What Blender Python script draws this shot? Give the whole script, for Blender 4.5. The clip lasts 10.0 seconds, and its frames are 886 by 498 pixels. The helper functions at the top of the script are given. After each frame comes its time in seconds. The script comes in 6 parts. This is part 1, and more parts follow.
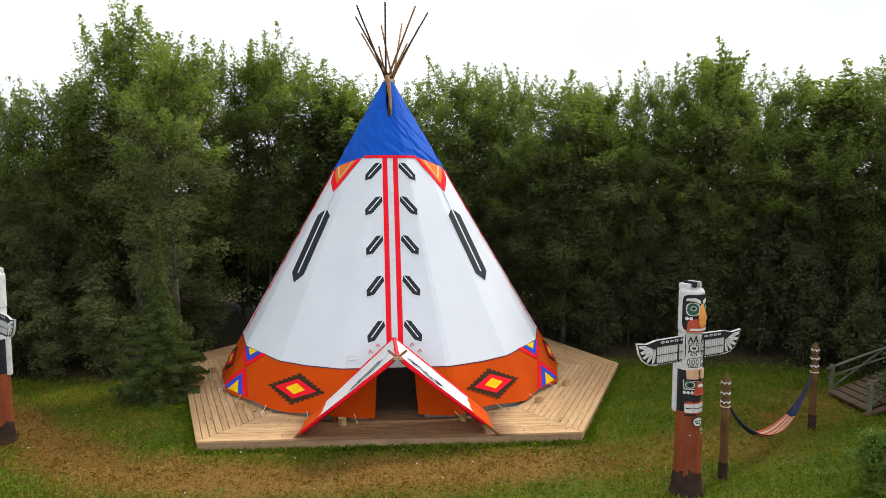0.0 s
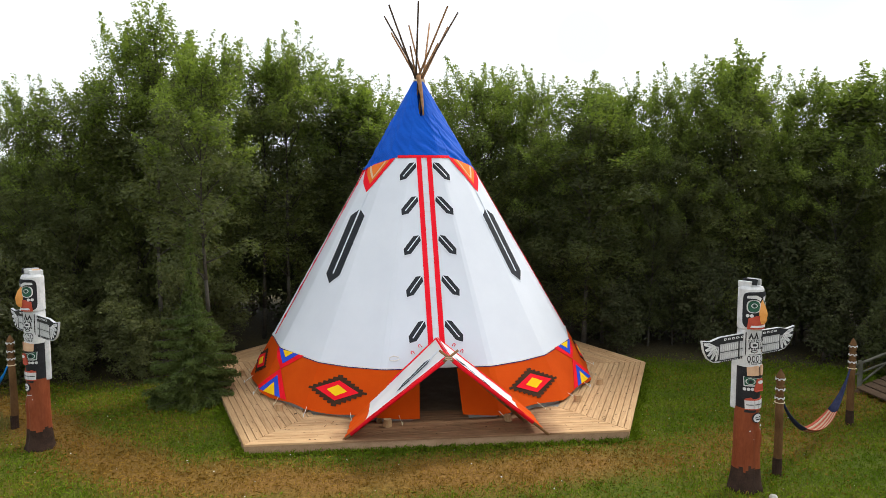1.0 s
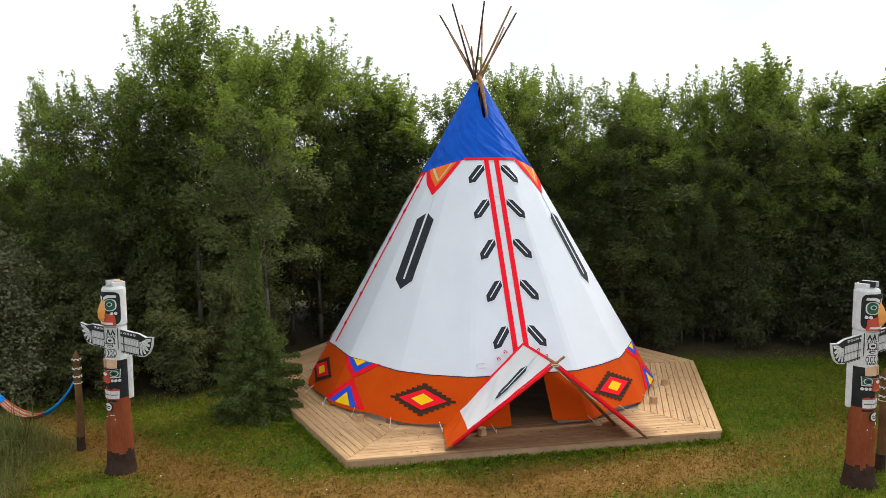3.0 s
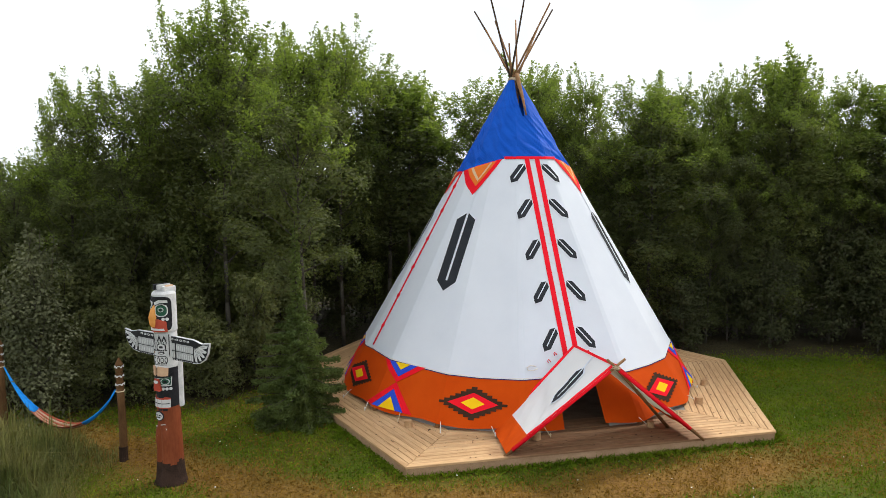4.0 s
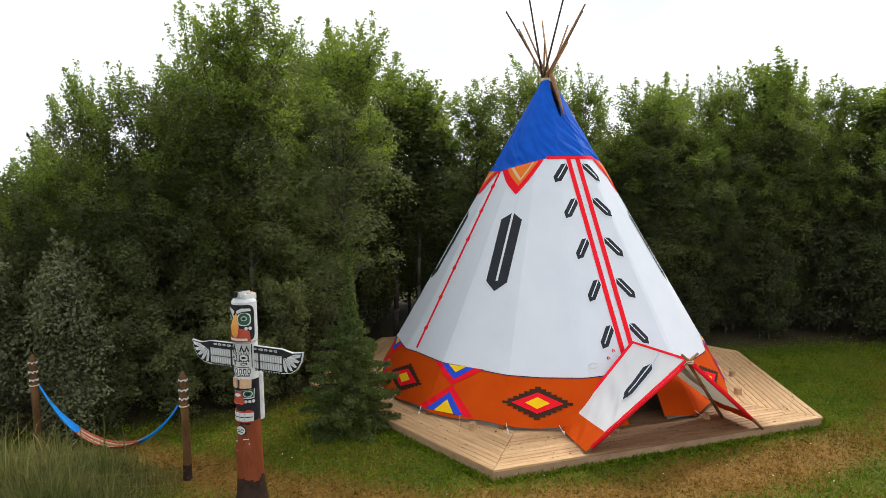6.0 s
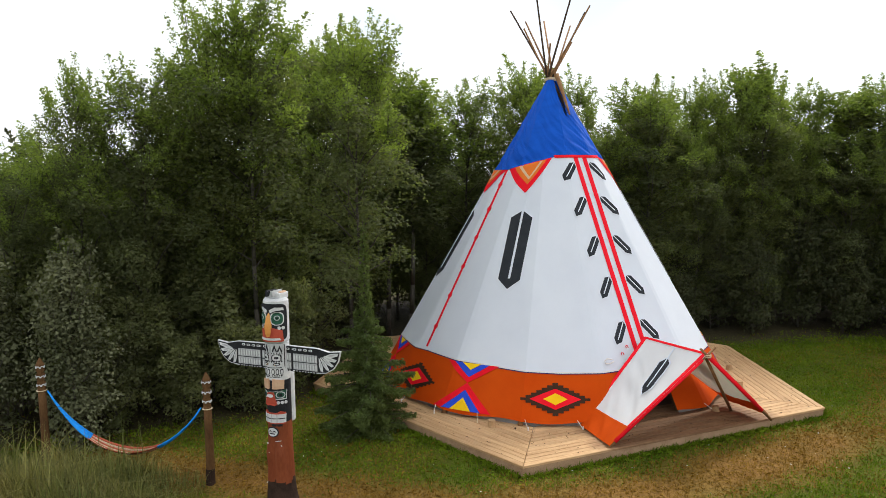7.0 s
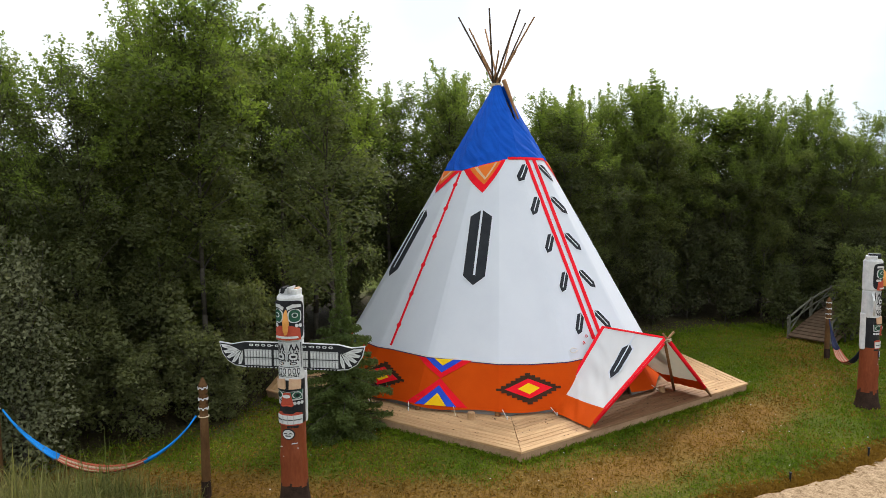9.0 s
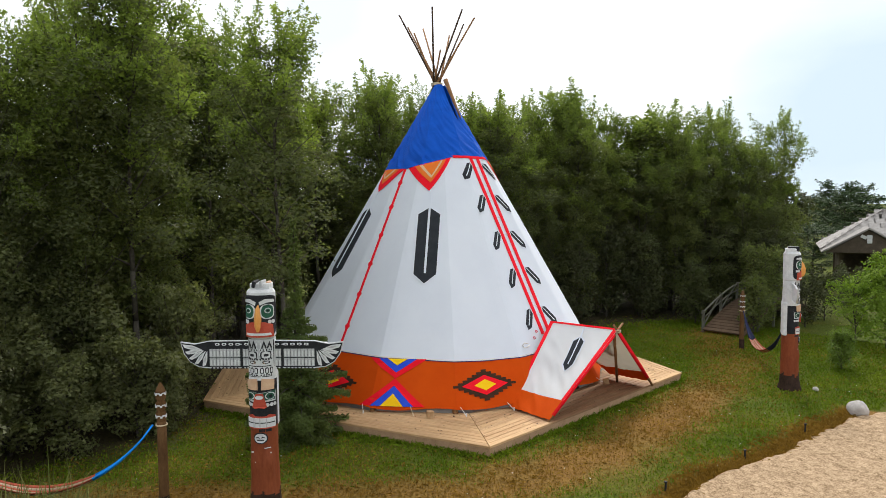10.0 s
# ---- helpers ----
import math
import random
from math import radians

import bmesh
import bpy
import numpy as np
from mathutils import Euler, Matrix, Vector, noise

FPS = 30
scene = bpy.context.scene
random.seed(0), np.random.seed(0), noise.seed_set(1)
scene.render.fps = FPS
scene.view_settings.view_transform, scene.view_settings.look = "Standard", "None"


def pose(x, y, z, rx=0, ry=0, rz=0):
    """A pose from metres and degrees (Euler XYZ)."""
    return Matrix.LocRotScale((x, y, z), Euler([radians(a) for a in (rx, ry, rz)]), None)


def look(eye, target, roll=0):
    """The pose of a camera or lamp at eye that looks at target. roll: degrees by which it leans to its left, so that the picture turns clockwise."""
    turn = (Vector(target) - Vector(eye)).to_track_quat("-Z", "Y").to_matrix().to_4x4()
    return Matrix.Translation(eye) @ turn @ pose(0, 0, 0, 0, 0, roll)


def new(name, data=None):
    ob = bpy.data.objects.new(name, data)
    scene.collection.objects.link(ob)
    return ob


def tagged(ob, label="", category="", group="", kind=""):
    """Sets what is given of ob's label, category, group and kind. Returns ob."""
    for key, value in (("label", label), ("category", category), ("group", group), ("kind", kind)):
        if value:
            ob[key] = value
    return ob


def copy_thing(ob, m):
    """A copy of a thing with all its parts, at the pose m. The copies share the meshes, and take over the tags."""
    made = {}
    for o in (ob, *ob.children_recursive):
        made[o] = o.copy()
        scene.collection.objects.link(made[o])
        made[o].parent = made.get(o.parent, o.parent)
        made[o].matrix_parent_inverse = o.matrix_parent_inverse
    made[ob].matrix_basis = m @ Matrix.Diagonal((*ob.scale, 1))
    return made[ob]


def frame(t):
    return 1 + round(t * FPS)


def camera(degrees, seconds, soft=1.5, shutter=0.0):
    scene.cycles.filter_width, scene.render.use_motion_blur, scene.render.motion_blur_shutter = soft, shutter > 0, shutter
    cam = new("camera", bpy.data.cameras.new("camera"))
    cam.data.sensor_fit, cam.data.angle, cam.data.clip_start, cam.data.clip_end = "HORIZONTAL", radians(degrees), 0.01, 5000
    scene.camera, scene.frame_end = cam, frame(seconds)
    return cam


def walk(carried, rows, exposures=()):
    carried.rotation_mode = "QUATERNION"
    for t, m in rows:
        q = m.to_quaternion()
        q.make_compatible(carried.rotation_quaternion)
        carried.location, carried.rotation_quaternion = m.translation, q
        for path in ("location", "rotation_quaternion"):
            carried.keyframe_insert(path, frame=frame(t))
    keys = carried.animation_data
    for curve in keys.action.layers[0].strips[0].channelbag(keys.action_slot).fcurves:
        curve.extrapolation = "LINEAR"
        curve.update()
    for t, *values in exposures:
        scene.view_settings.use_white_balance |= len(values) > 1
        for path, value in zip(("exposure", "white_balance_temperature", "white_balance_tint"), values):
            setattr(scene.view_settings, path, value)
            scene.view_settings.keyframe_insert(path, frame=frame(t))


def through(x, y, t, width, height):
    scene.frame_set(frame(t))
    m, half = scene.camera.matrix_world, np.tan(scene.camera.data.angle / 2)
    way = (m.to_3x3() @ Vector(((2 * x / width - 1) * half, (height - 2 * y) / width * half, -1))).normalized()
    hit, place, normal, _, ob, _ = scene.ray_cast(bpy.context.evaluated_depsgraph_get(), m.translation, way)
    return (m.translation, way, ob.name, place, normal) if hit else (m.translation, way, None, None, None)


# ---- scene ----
cam = camera(66.96, 10.0, soft=0.75)
# seconds, place, yaw to the left, pitch, roll
ROWS = [
    (0.0, 0.239, -0.781, 3.597, 1.57, -4.98, -0.06),
    (0.5, -0.234, -0.789, 3.575, 0.78, -4.87, -0.11),
    (1.0, -0.745, -0.771, 3.564, -0.26, -4.82, -0.16),
    (1.5, -1.289, -0.725, 3.579, -1.45, -4.79, -0.28),
    (2.0, -1.842, -0.654, 3.611, -2.70, -4.87, -0.36),
    (2.5, -2.380, -0.596, 3.648, -4.03, -4.99, -0.33),
    (4.0, -3.918, -0.160, 3.713, -6.84, -5.30, -0.46),
    (4.5, -4.428, -0.044, 3.721, -8.15, -5.34, -0.53),
    (5.0, -4.906, 0.055, 3.734, -9.96, -5.40, -0.65),
    (5.5, -5.395, 0.163, 3.750, -11.56, -5.39, -0.82),
    (7.0, -6.794, 0.542, 3.719, -17.08, -5.41, -0.73),
    (7.5, -7.235, 0.679, 3.704, -19.72, -5.35, -0.62),
    (8.0, -7.696, 0.811, 3.694, -22.96, -5.27, -0.46),
    (8.5, -8.218, 0.933, 3.671, -26.65, -5.10, -0.28),
    (9.0, -8.642, 1.165, 3.565, -30.04, -4.73, -0.33),
    (9.5, -8.988, 1.476, 3.429, -34.37, -4.19, -0.34),
    (10.0, -9.341, 1.803, 3.310, -39.09, -3.70, -0.41),
]


def camera_pose(x, y, z, yaw, pitch, roll):
    return pose(x, y, z) @ pose(0, 0, 0, 0, 0, yaw) @ pose(0, 0, 0, 90 + pitch, 0, 0) @ pose(0, 0, 0, 0, 0, roll)


walk(cam, [(row[0], camera_pose(*row[1:])) for row in ROWS])


# ---- sky and sun: bright thin overcast ----
def make_sky():
    w = bpy.data.worlds.new("overcast_sky")
    scene.world = w
    w.use_nodes = True
    nt = w.node_tree
    n, l = nt.nodes, nt.links
    n.clear()
    out = n.new("ShaderNodeOutputWorld")
    bg = n.new("ShaderNodeBackground")
    sky = n.new("ShaderNodeTexSky")
    sky.sky_type = "NISHITA"
    sky.sun_disc = False
    sky.sun_elevation, sky.sun_rotation = radians(43), radians(52)
    dim = n.new("ShaderNodeVectorMath")
    dim.operation = "SCALE"
    dim.inputs["Scale"].default_value = 0.11
    l.new(sky.outputs[0], dim.inputs[0])
    tc = n.new("ShaderNodeTexCoord")
    mp = n.new("ShaderNodeMapping")
    mp.inputs["Scale"].default_value = (1.2, 1.2, 3.4)
    l.new(tc.outputs["Generated"], mp.inputs[0])
    nz = n.new("ShaderNodeTexNoise")
    nz.inputs["Scale"].default_value, nz.inputs["Detail"].default_value = 1.7, 7
    l.new(mp.outputs[0], nz.inputs["Vector"])
    rp = n.new("ShaderNodeValToRGB")
    rp.color_ramp.elements[0].position, rp.color_ramp.elements[1].position = 0.24, 0.37
    l.new(nz.outputs["Fac"], rp.inputs[0])
    mix = n.new("ShaderNodeMix")
    mix.data_type = "RGBA"
    l.new(rp.outputs[0], mix.inputs["Factor"])
    l.new(dim.outputs[0], mix.inputs["A"])
    mix.inputs["B"].default_value = (SKY * 0.985, SKY * 1.01, SKY * 1.06, 1)
    # thin places in the cloud, where pale blue shows
    colour = mix.outputs["Result"]
    for way, near, far, share in (((0.945, 0.32, 0.085), 0.996, 0.972, 0.8), ((0.47, 0.84, 0.27), 0.9985, 0.993, 0.45), ((0.20, 0.95, 0.215), 0.9994, 0.9982, 0.4)):
        dot = n.new("ShaderNodeVectorMath")
        dot.operation = "DOT_PRODUCT"
        l.new(tc.outputs["Generated"], dot.inputs[0])
        dot.inputs[1].default_value = Vector(way).normalized()
        rag = n.new("ShaderNodeMath")
        rag.operation = "MULTIPLY_ADD"
        rag.inputs[1].default_value = (near - far) * 1.6
        l.new(nz.outputs["Fac"], rag.inputs[0])
        l.new(dot.outputs["Value"], rag.inputs[2])
        edge = n.new("ShaderNodeMapRange")
        edge.inputs["From Min"].default_value, edge.inputs["From Max"].default_value = far + (near - far) * 0.8, near + (near - far) * 0.8
        edge.inputs["To Max"].default_value = share
        l.new(rag.outputs[0], edge.inputs["Value"])
        thin = n.new("ShaderNodeMix")
        thin.data_type = "RGBA"
        l.new(edge.outputs[0], thin.inputs["Factor"])
        l.new(colour, thin.inputs["A"])
        thin.inputs["B"].default_value = (0.56, 0.72, 0.84, 1)
        colour = thin.outputs["Result"]
    l.new(colour, bg.inputs[0])
    l.new(bg.outputs[0], out.inputs[0])


SKY = 1.10
make_sky()
sun = new("sun", bpy.data.lights.new("sun", "SUN"))
sun.data.energy, sun.data.angle, sun.data.color = 2.7, radians(14), (1.0, 0.94, 0.86)
sun.matrix_world = look((21.5, 26.5, 25), (0, 10, 0))
scene.view_settings.exposure = 0.18


# ---- materials ----
def link_new(nt, kind, **values):
    node = nt.nodes.new(kind)
    for key, value in values.items():
        node.inputs[key].default_value = value
    return node


def surface(name, a, b, rough=0.8, scale=6.0, fine=60.0, bump=0.2, metal=0.0, vary=0.0, island=False, glow=0.0, stretch=(1, 1, 1), grain=0.35, spec=0.12, through=None):
    """A two-scale procedural surface: colours a and b mixed by coarse and fine noise, with bump; vary shifts the value from piece to piece;
    glow: the share of light that passes through, tinted by through."""
    m = bpy.data.materials.new(name)
    m.use_nodes = True
    nt = m.node_tree
    n, l = nt.nodes, nt.links
    bsdf = n["Principled BSDF"]
    tc = n.new("ShaderNodeTexCoord")
    mp = n.new("ShaderNodeMapping")
    mp.inputs["Scale"].default_value = stretch
    l.new(tc.outputs["Object"], mp.inputs[0])
    coarse = link_new(nt, "ShaderNodeTexNoise", Scale=scale, Detail=5.0, Roughness=0.6)
    small = link_new(nt, "ShaderNodeTexNoise", Scale=fine, Detail=3.0, Roughness=0.6)
    l.new(mp.outputs[0], coarse.inputs["Vector"])
    l.new(mp.outputs[0], small.inputs["Vector"])
    add = link_new(nt, "ShaderNodeMix", Factor=grain)
    l.new(coarse.outputs["Fac"], add.inputs["A"])
    l.new(small.outputs["Fac"], add.inputs["B"])
    ramp = n.new("ShaderNodeValToRGB")
    ramp.color_ramp.elements[0].position, ramp.color_ramp.elements[1].position = 0.34, 0.66
    ramp.color_ramp.elements[0].color, ramp.color_ramp.elements[1].color = (*a, 1), (*b, 1)
    l.new(add.outputs["Result"], ramp.inputs[0])
    colour = ramp.outputs[0]
    if vary:
        hsv = n.new("ShaderNodeHueSaturation")
        pick = n.new("ShaderNodeNewGeometry").outputs["Random Per Island"] if island else n.new("ShaderNodeObjectInfo").outputs["Random"]
        rng = n.new("ShaderNodeMapRange")
        rng.inputs["To Min"].default_value, rng.inputs["To Max"].default_value = 1 - vary, 1 + vary
        l.new(pick, rng.inputs["Value"])
        l.new(rng.outputs[0], hsv.inputs["Value"])
        l.new(colour, hsv.inputs["Color"])
        colour = hsv.outputs[0]
    l.new(colour, bsdf.inputs["Base Color"])
    bsdf.inputs["Roughness"].default_value, bsdf.inputs["Metallic"].default_value = rough, metal
    bsdf.inputs["Specular IOR Level"].default_value = spec
    if bump:
        bp = link_new(nt, "ShaderNodeBump", Strength=bump, Distance=0.02)
        l.new(add.outputs["Result"], bp.inputs["Height"])
        l.new(bp.outputs[0], bsdf.inputs["Normal"])
    if glow:
        tr = n.new("ShaderNodeBsdfTranslucent")
        if through:
            tint = n.new("ShaderNodeMix")
            tint.data_type, tint.blend_type = "RGBA", "MULTIPLY"
            tint.inputs["Factor"].default_value, tint.inputs["B"].default_value = 1.0, (*through, 1)
            l.new(colour, tint.inputs["A"])
            l.new(tint.outputs["Result"], tr.inputs["Color"])
        else:
            l.new(colour, tr.inputs["Color"])
        sh = n.new("ShaderNodeMixShader")
        sh.inputs[0].default_value = glow
        l.new(bsdf.outputs[0], sh.inputs[1])
        l.new(tr.outputs[0], sh.inputs[2])
        l.new(sh.outputs[0], n["Material Output"].inputs["Surface"])
    return m


CANVAS = surface("white_canvas", (0.70, 0.745, 0.815), (0.755, 0.80, 0.862), 0.85, 1.3, 240, 0.10, glow=0.12, grain=0.25)
AWNING = surface("awning_canvas", (0.80, 0.82, 0.84), (0.86, 0.875, 0.89), 0.85, 1.3, 240, 0.10, glow=0.30, grain=0.25, through=(1.0, 0.93, 0.80))
BLUE = surface("blue_canvas", (0.001, 0.072, 0.45), (0.003, 0.100, 0.57), 0.7, 3.0, 90, 0.10, glow=0.06, stretch=(1, 1, 2.2), spec=0.15)
PENNANT = surface("pennant_orange_cloth", (0.70, 0.155, 0.022), (0.78, 0.195, 0.030), 0.8, 4, 200, 0.1)
SAND_CLOTH = surface("sand_cloth", (0.62, 0.42, 0.24), (0.70, 0.50, 0.30), 0.8, 4, 200, 0.1)
ORANGE = surface("burnt_orange_canvas", (0.56, 0.060, 0.001), (0.66, 0.085, 0.003), 0.85, 1.6, 200, 0.12, glow=0.10, grain=0.3)
RED = surface("red_cloth", (0.78, 0.006, 0.018), (0.88, 0.012, 0.028), 0.75, 4, 180, 0.1, glow=0.06)
BLACK = surface("charcoal_cloth", (0.022, 0.025, 0.030), (0.036, 0.040, 0.046), 0.8, 6, 160, 0.1)
NAVY = surface("navy_cloth", (0.03, 0.02, 0.08), (0.05, 0.03, 0.11), 0.8, 6, 160, 0.1)
DARKBROWN = surface("dark_brown_cloth", (0.035, 0.018, 0.010), (0.06, 0.03, 0.016), 0.85, 6, 160, 0.1)
YELLOW = surface("yellow_cloth", (0.82, 0.50, 0.006), (0.90, 0.60, 0.012), 0.8, 5, 160, 0.1)
ROYAL = surface("royal_blue_cloth", (0.02, 0.06, 0.52), (0.03, 0.09, 0.62), 0.8, 5, 160, 0.1)
LINER = surface("grey_liner", (0.20, 0.20, 0.19), (0.32, 0.31, 0.28), 0.9, 4, 120, 0.2)
# dark brown with the shade inside the tipi put into it
INSIDE_SHADE = surface("inside_shade", (0.091, 0.062, 0.042), (0.182, 0.130, 0.088), 0.95, 4, 120, 0.2)
FASCIA = surface("raw_timber_edge", (0.30, 0.19, 0.11), (0.44, 0.29, 0.18), 0.8, 5, 50, 0.3)
OLDWOOD = surface("weathered_grey_boards", (0.17, 0.165, 0.15), (0.30, 0.29, 0.26), 0.9, 5, 60, 0.4)
DARKPOLE = surface("weathered_pole", (0.035, 0.026, 0.020), (0.10, 0.065, 0.040), 0.8, 9, 80, 0.3)
POLE = surface("peeled_pole", (0.15, 0.075, 0.032), (0.36, 0.20, 0.095), 0.7, 9, 80, 0.3, vary=0.18)
ROPE = surface("rope", (0.55, 0.45, 0.30), (0.70, 0.60, 0.42), 0.9, 40, 200, 0.4)
CORD = surface("white_cord", (0.66, 0.64, 0.60), (0.80, 0.78, 0.74), 0.9, 40, 200, 0.3)
STUMP = surface("cut_log", (0.36, 0.22, 0.11), (0.52, 0.36, 0.20), 0.85, 14, 90, 0.5)
BARK = surface("alder_bark", (0.045, 0.04, 0.032), (0.11, 0.10, 0.08), 0.95, 14, 90, 0.6)
T_WHITE = surface("totem_white_paint", (0.46, 0.48, 0.49), (0.68, 0.69, 0.69), 0.6, 8, 70, 0.25)
T_GREY = surface("totem_grey_paint", (0.34, 0.355, 0.36), (0.48, 0.49, 0.49), 0.6, 8, 70, 0.25)
T_BLACK = surface("totem_black_paint", (0.010, 0.011, 0.013), (0.028, 0.03, 0.034), 0.5, 8, 70, 0.2)
T_BROWN = surface("totem_red_brown_stain", (0.15, 0.036, 0.014), (0.26, 0.070, 0.028), 0.6, 5, 50, 0.4, stretch=(1, 1, 0.3))
T_FOOT = surface("totem_charred_foot", (0.022, 0.014, 0.010), (0.06, 0.035, 0.025), 0.9, 7, 60, 0.6)
T_GREEN = surface("totem_green_paint", (0.02, 0.075, 0.05), (0.035, 0.12, 0.075), 0.6, 8, 70, 0.2)
T_BEAK = surface("totem_ochre_paint", (0.62, 0.27, 0.06), (0.74, 0.36, 0.11), 0.6, 8, 70, 0.2)
T_RED = surface("totem_red_paint", (0.34, 0.050, 0.030), (0.46, 0.088, 0.052), 0.6, 8, 70, 0.2)
T_TAN = surface("totem_tan_paint", (0.50, 0.31, 0.19), (0.62, 0.42, 0.28), 0.6, 8, 70, 0.2)
POSTWOOD = surface("stained_post", (0.075, 0.038, 0.015), (0.155, 0.082, 0.033), 0.75, 6, 60, 0.5, stretch=(1, 1, 0.35))
RAIL = surface("green_grey_rail", (0.085, 0.088, 0.066), (0.16, 0.158, 0.125), 0.8, 6, 60, 0.3)
PLANK = surface("brown_plank", (0.078, 0.053, 0.034), (0.145, 0.098, 0.063), 0.85, 6, 60, 0.4, vary=0.12)
SHINGLE = surface("grey_shingle", (0.24, 0.228, 0.215), (0.38, 0.362, 0.34), 0.9, 9, 70, 0.4, vary=0.12)
SHEDWOOD = surface("dark_shed_wood", (0.060, 0.048, 0.036), (0.11, 0.088, 0.066), 0.9, 5, 60, 0.4)
STONE = surface("granite_boulder", (0.34, 0.32, 0.30), (0.55, 0.52, 0.48), 0.9, 9, 90, 0.6)
SANDM = surface("pale_sand", (0.13, 0.078, 0.036), (0.56, 0.41, 0.26), 0.95, 13.0, 48, 1.0, grain=0.5)
H_BLUE = surface("hammock_blue", (0.01, 0.20, 0.62), (0.02, 0.28, 0.74), 0.8, 20, 150, 0.2)
H_DARK = surface("hammock_navy", (0.014, 0.018, 0.045), (0.03, 0.035, 0.075), 0.8, 20, 150, 0.2)
H_RED = surface("hammock_red", (0.27, 0.052, 0.030), (0.37, 0.085, 0.048), 0.8, 20, 150, 0.2)
H_CREAM = surface("hammock_cream", (0.32, 0.225, 0.155), (0.44, 0.33, 0.235), 0.8, 20, 150, 0.2)


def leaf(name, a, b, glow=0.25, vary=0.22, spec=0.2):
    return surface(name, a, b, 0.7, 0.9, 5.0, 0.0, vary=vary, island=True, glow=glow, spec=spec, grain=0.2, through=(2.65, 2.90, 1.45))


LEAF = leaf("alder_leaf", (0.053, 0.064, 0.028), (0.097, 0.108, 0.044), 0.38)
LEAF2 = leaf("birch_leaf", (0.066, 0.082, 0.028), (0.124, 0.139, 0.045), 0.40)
# leaf of the young shoots, lightened so that crown tops look lit from above
TOPLITLEAF = leaf("toplit_alder_leaf", (0.096, 0.130, 0.030), (0.170, 0.215, 0.046), 0.35)
# shrub leaf darkened: the shade low in the wood is in its colour
SHADELEAF = leaf("shaded_shrub_leaf", (0.040, 0.047, 0.021), (0.071, 0.078, 0.032), 0.2)
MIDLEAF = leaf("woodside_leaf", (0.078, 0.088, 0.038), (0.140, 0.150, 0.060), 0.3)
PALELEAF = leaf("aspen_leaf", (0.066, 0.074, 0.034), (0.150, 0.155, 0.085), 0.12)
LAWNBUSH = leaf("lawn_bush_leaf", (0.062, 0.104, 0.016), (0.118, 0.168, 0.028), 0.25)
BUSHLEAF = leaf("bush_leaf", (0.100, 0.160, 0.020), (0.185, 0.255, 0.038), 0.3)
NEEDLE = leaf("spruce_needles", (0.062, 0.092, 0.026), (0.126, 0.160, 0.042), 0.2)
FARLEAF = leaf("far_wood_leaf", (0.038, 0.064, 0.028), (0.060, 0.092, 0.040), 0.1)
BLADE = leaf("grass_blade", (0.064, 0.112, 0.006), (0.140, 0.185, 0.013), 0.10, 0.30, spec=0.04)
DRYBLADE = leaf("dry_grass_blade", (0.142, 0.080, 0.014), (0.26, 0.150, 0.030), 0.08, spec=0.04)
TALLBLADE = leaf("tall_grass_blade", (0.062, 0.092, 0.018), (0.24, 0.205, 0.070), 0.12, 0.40)


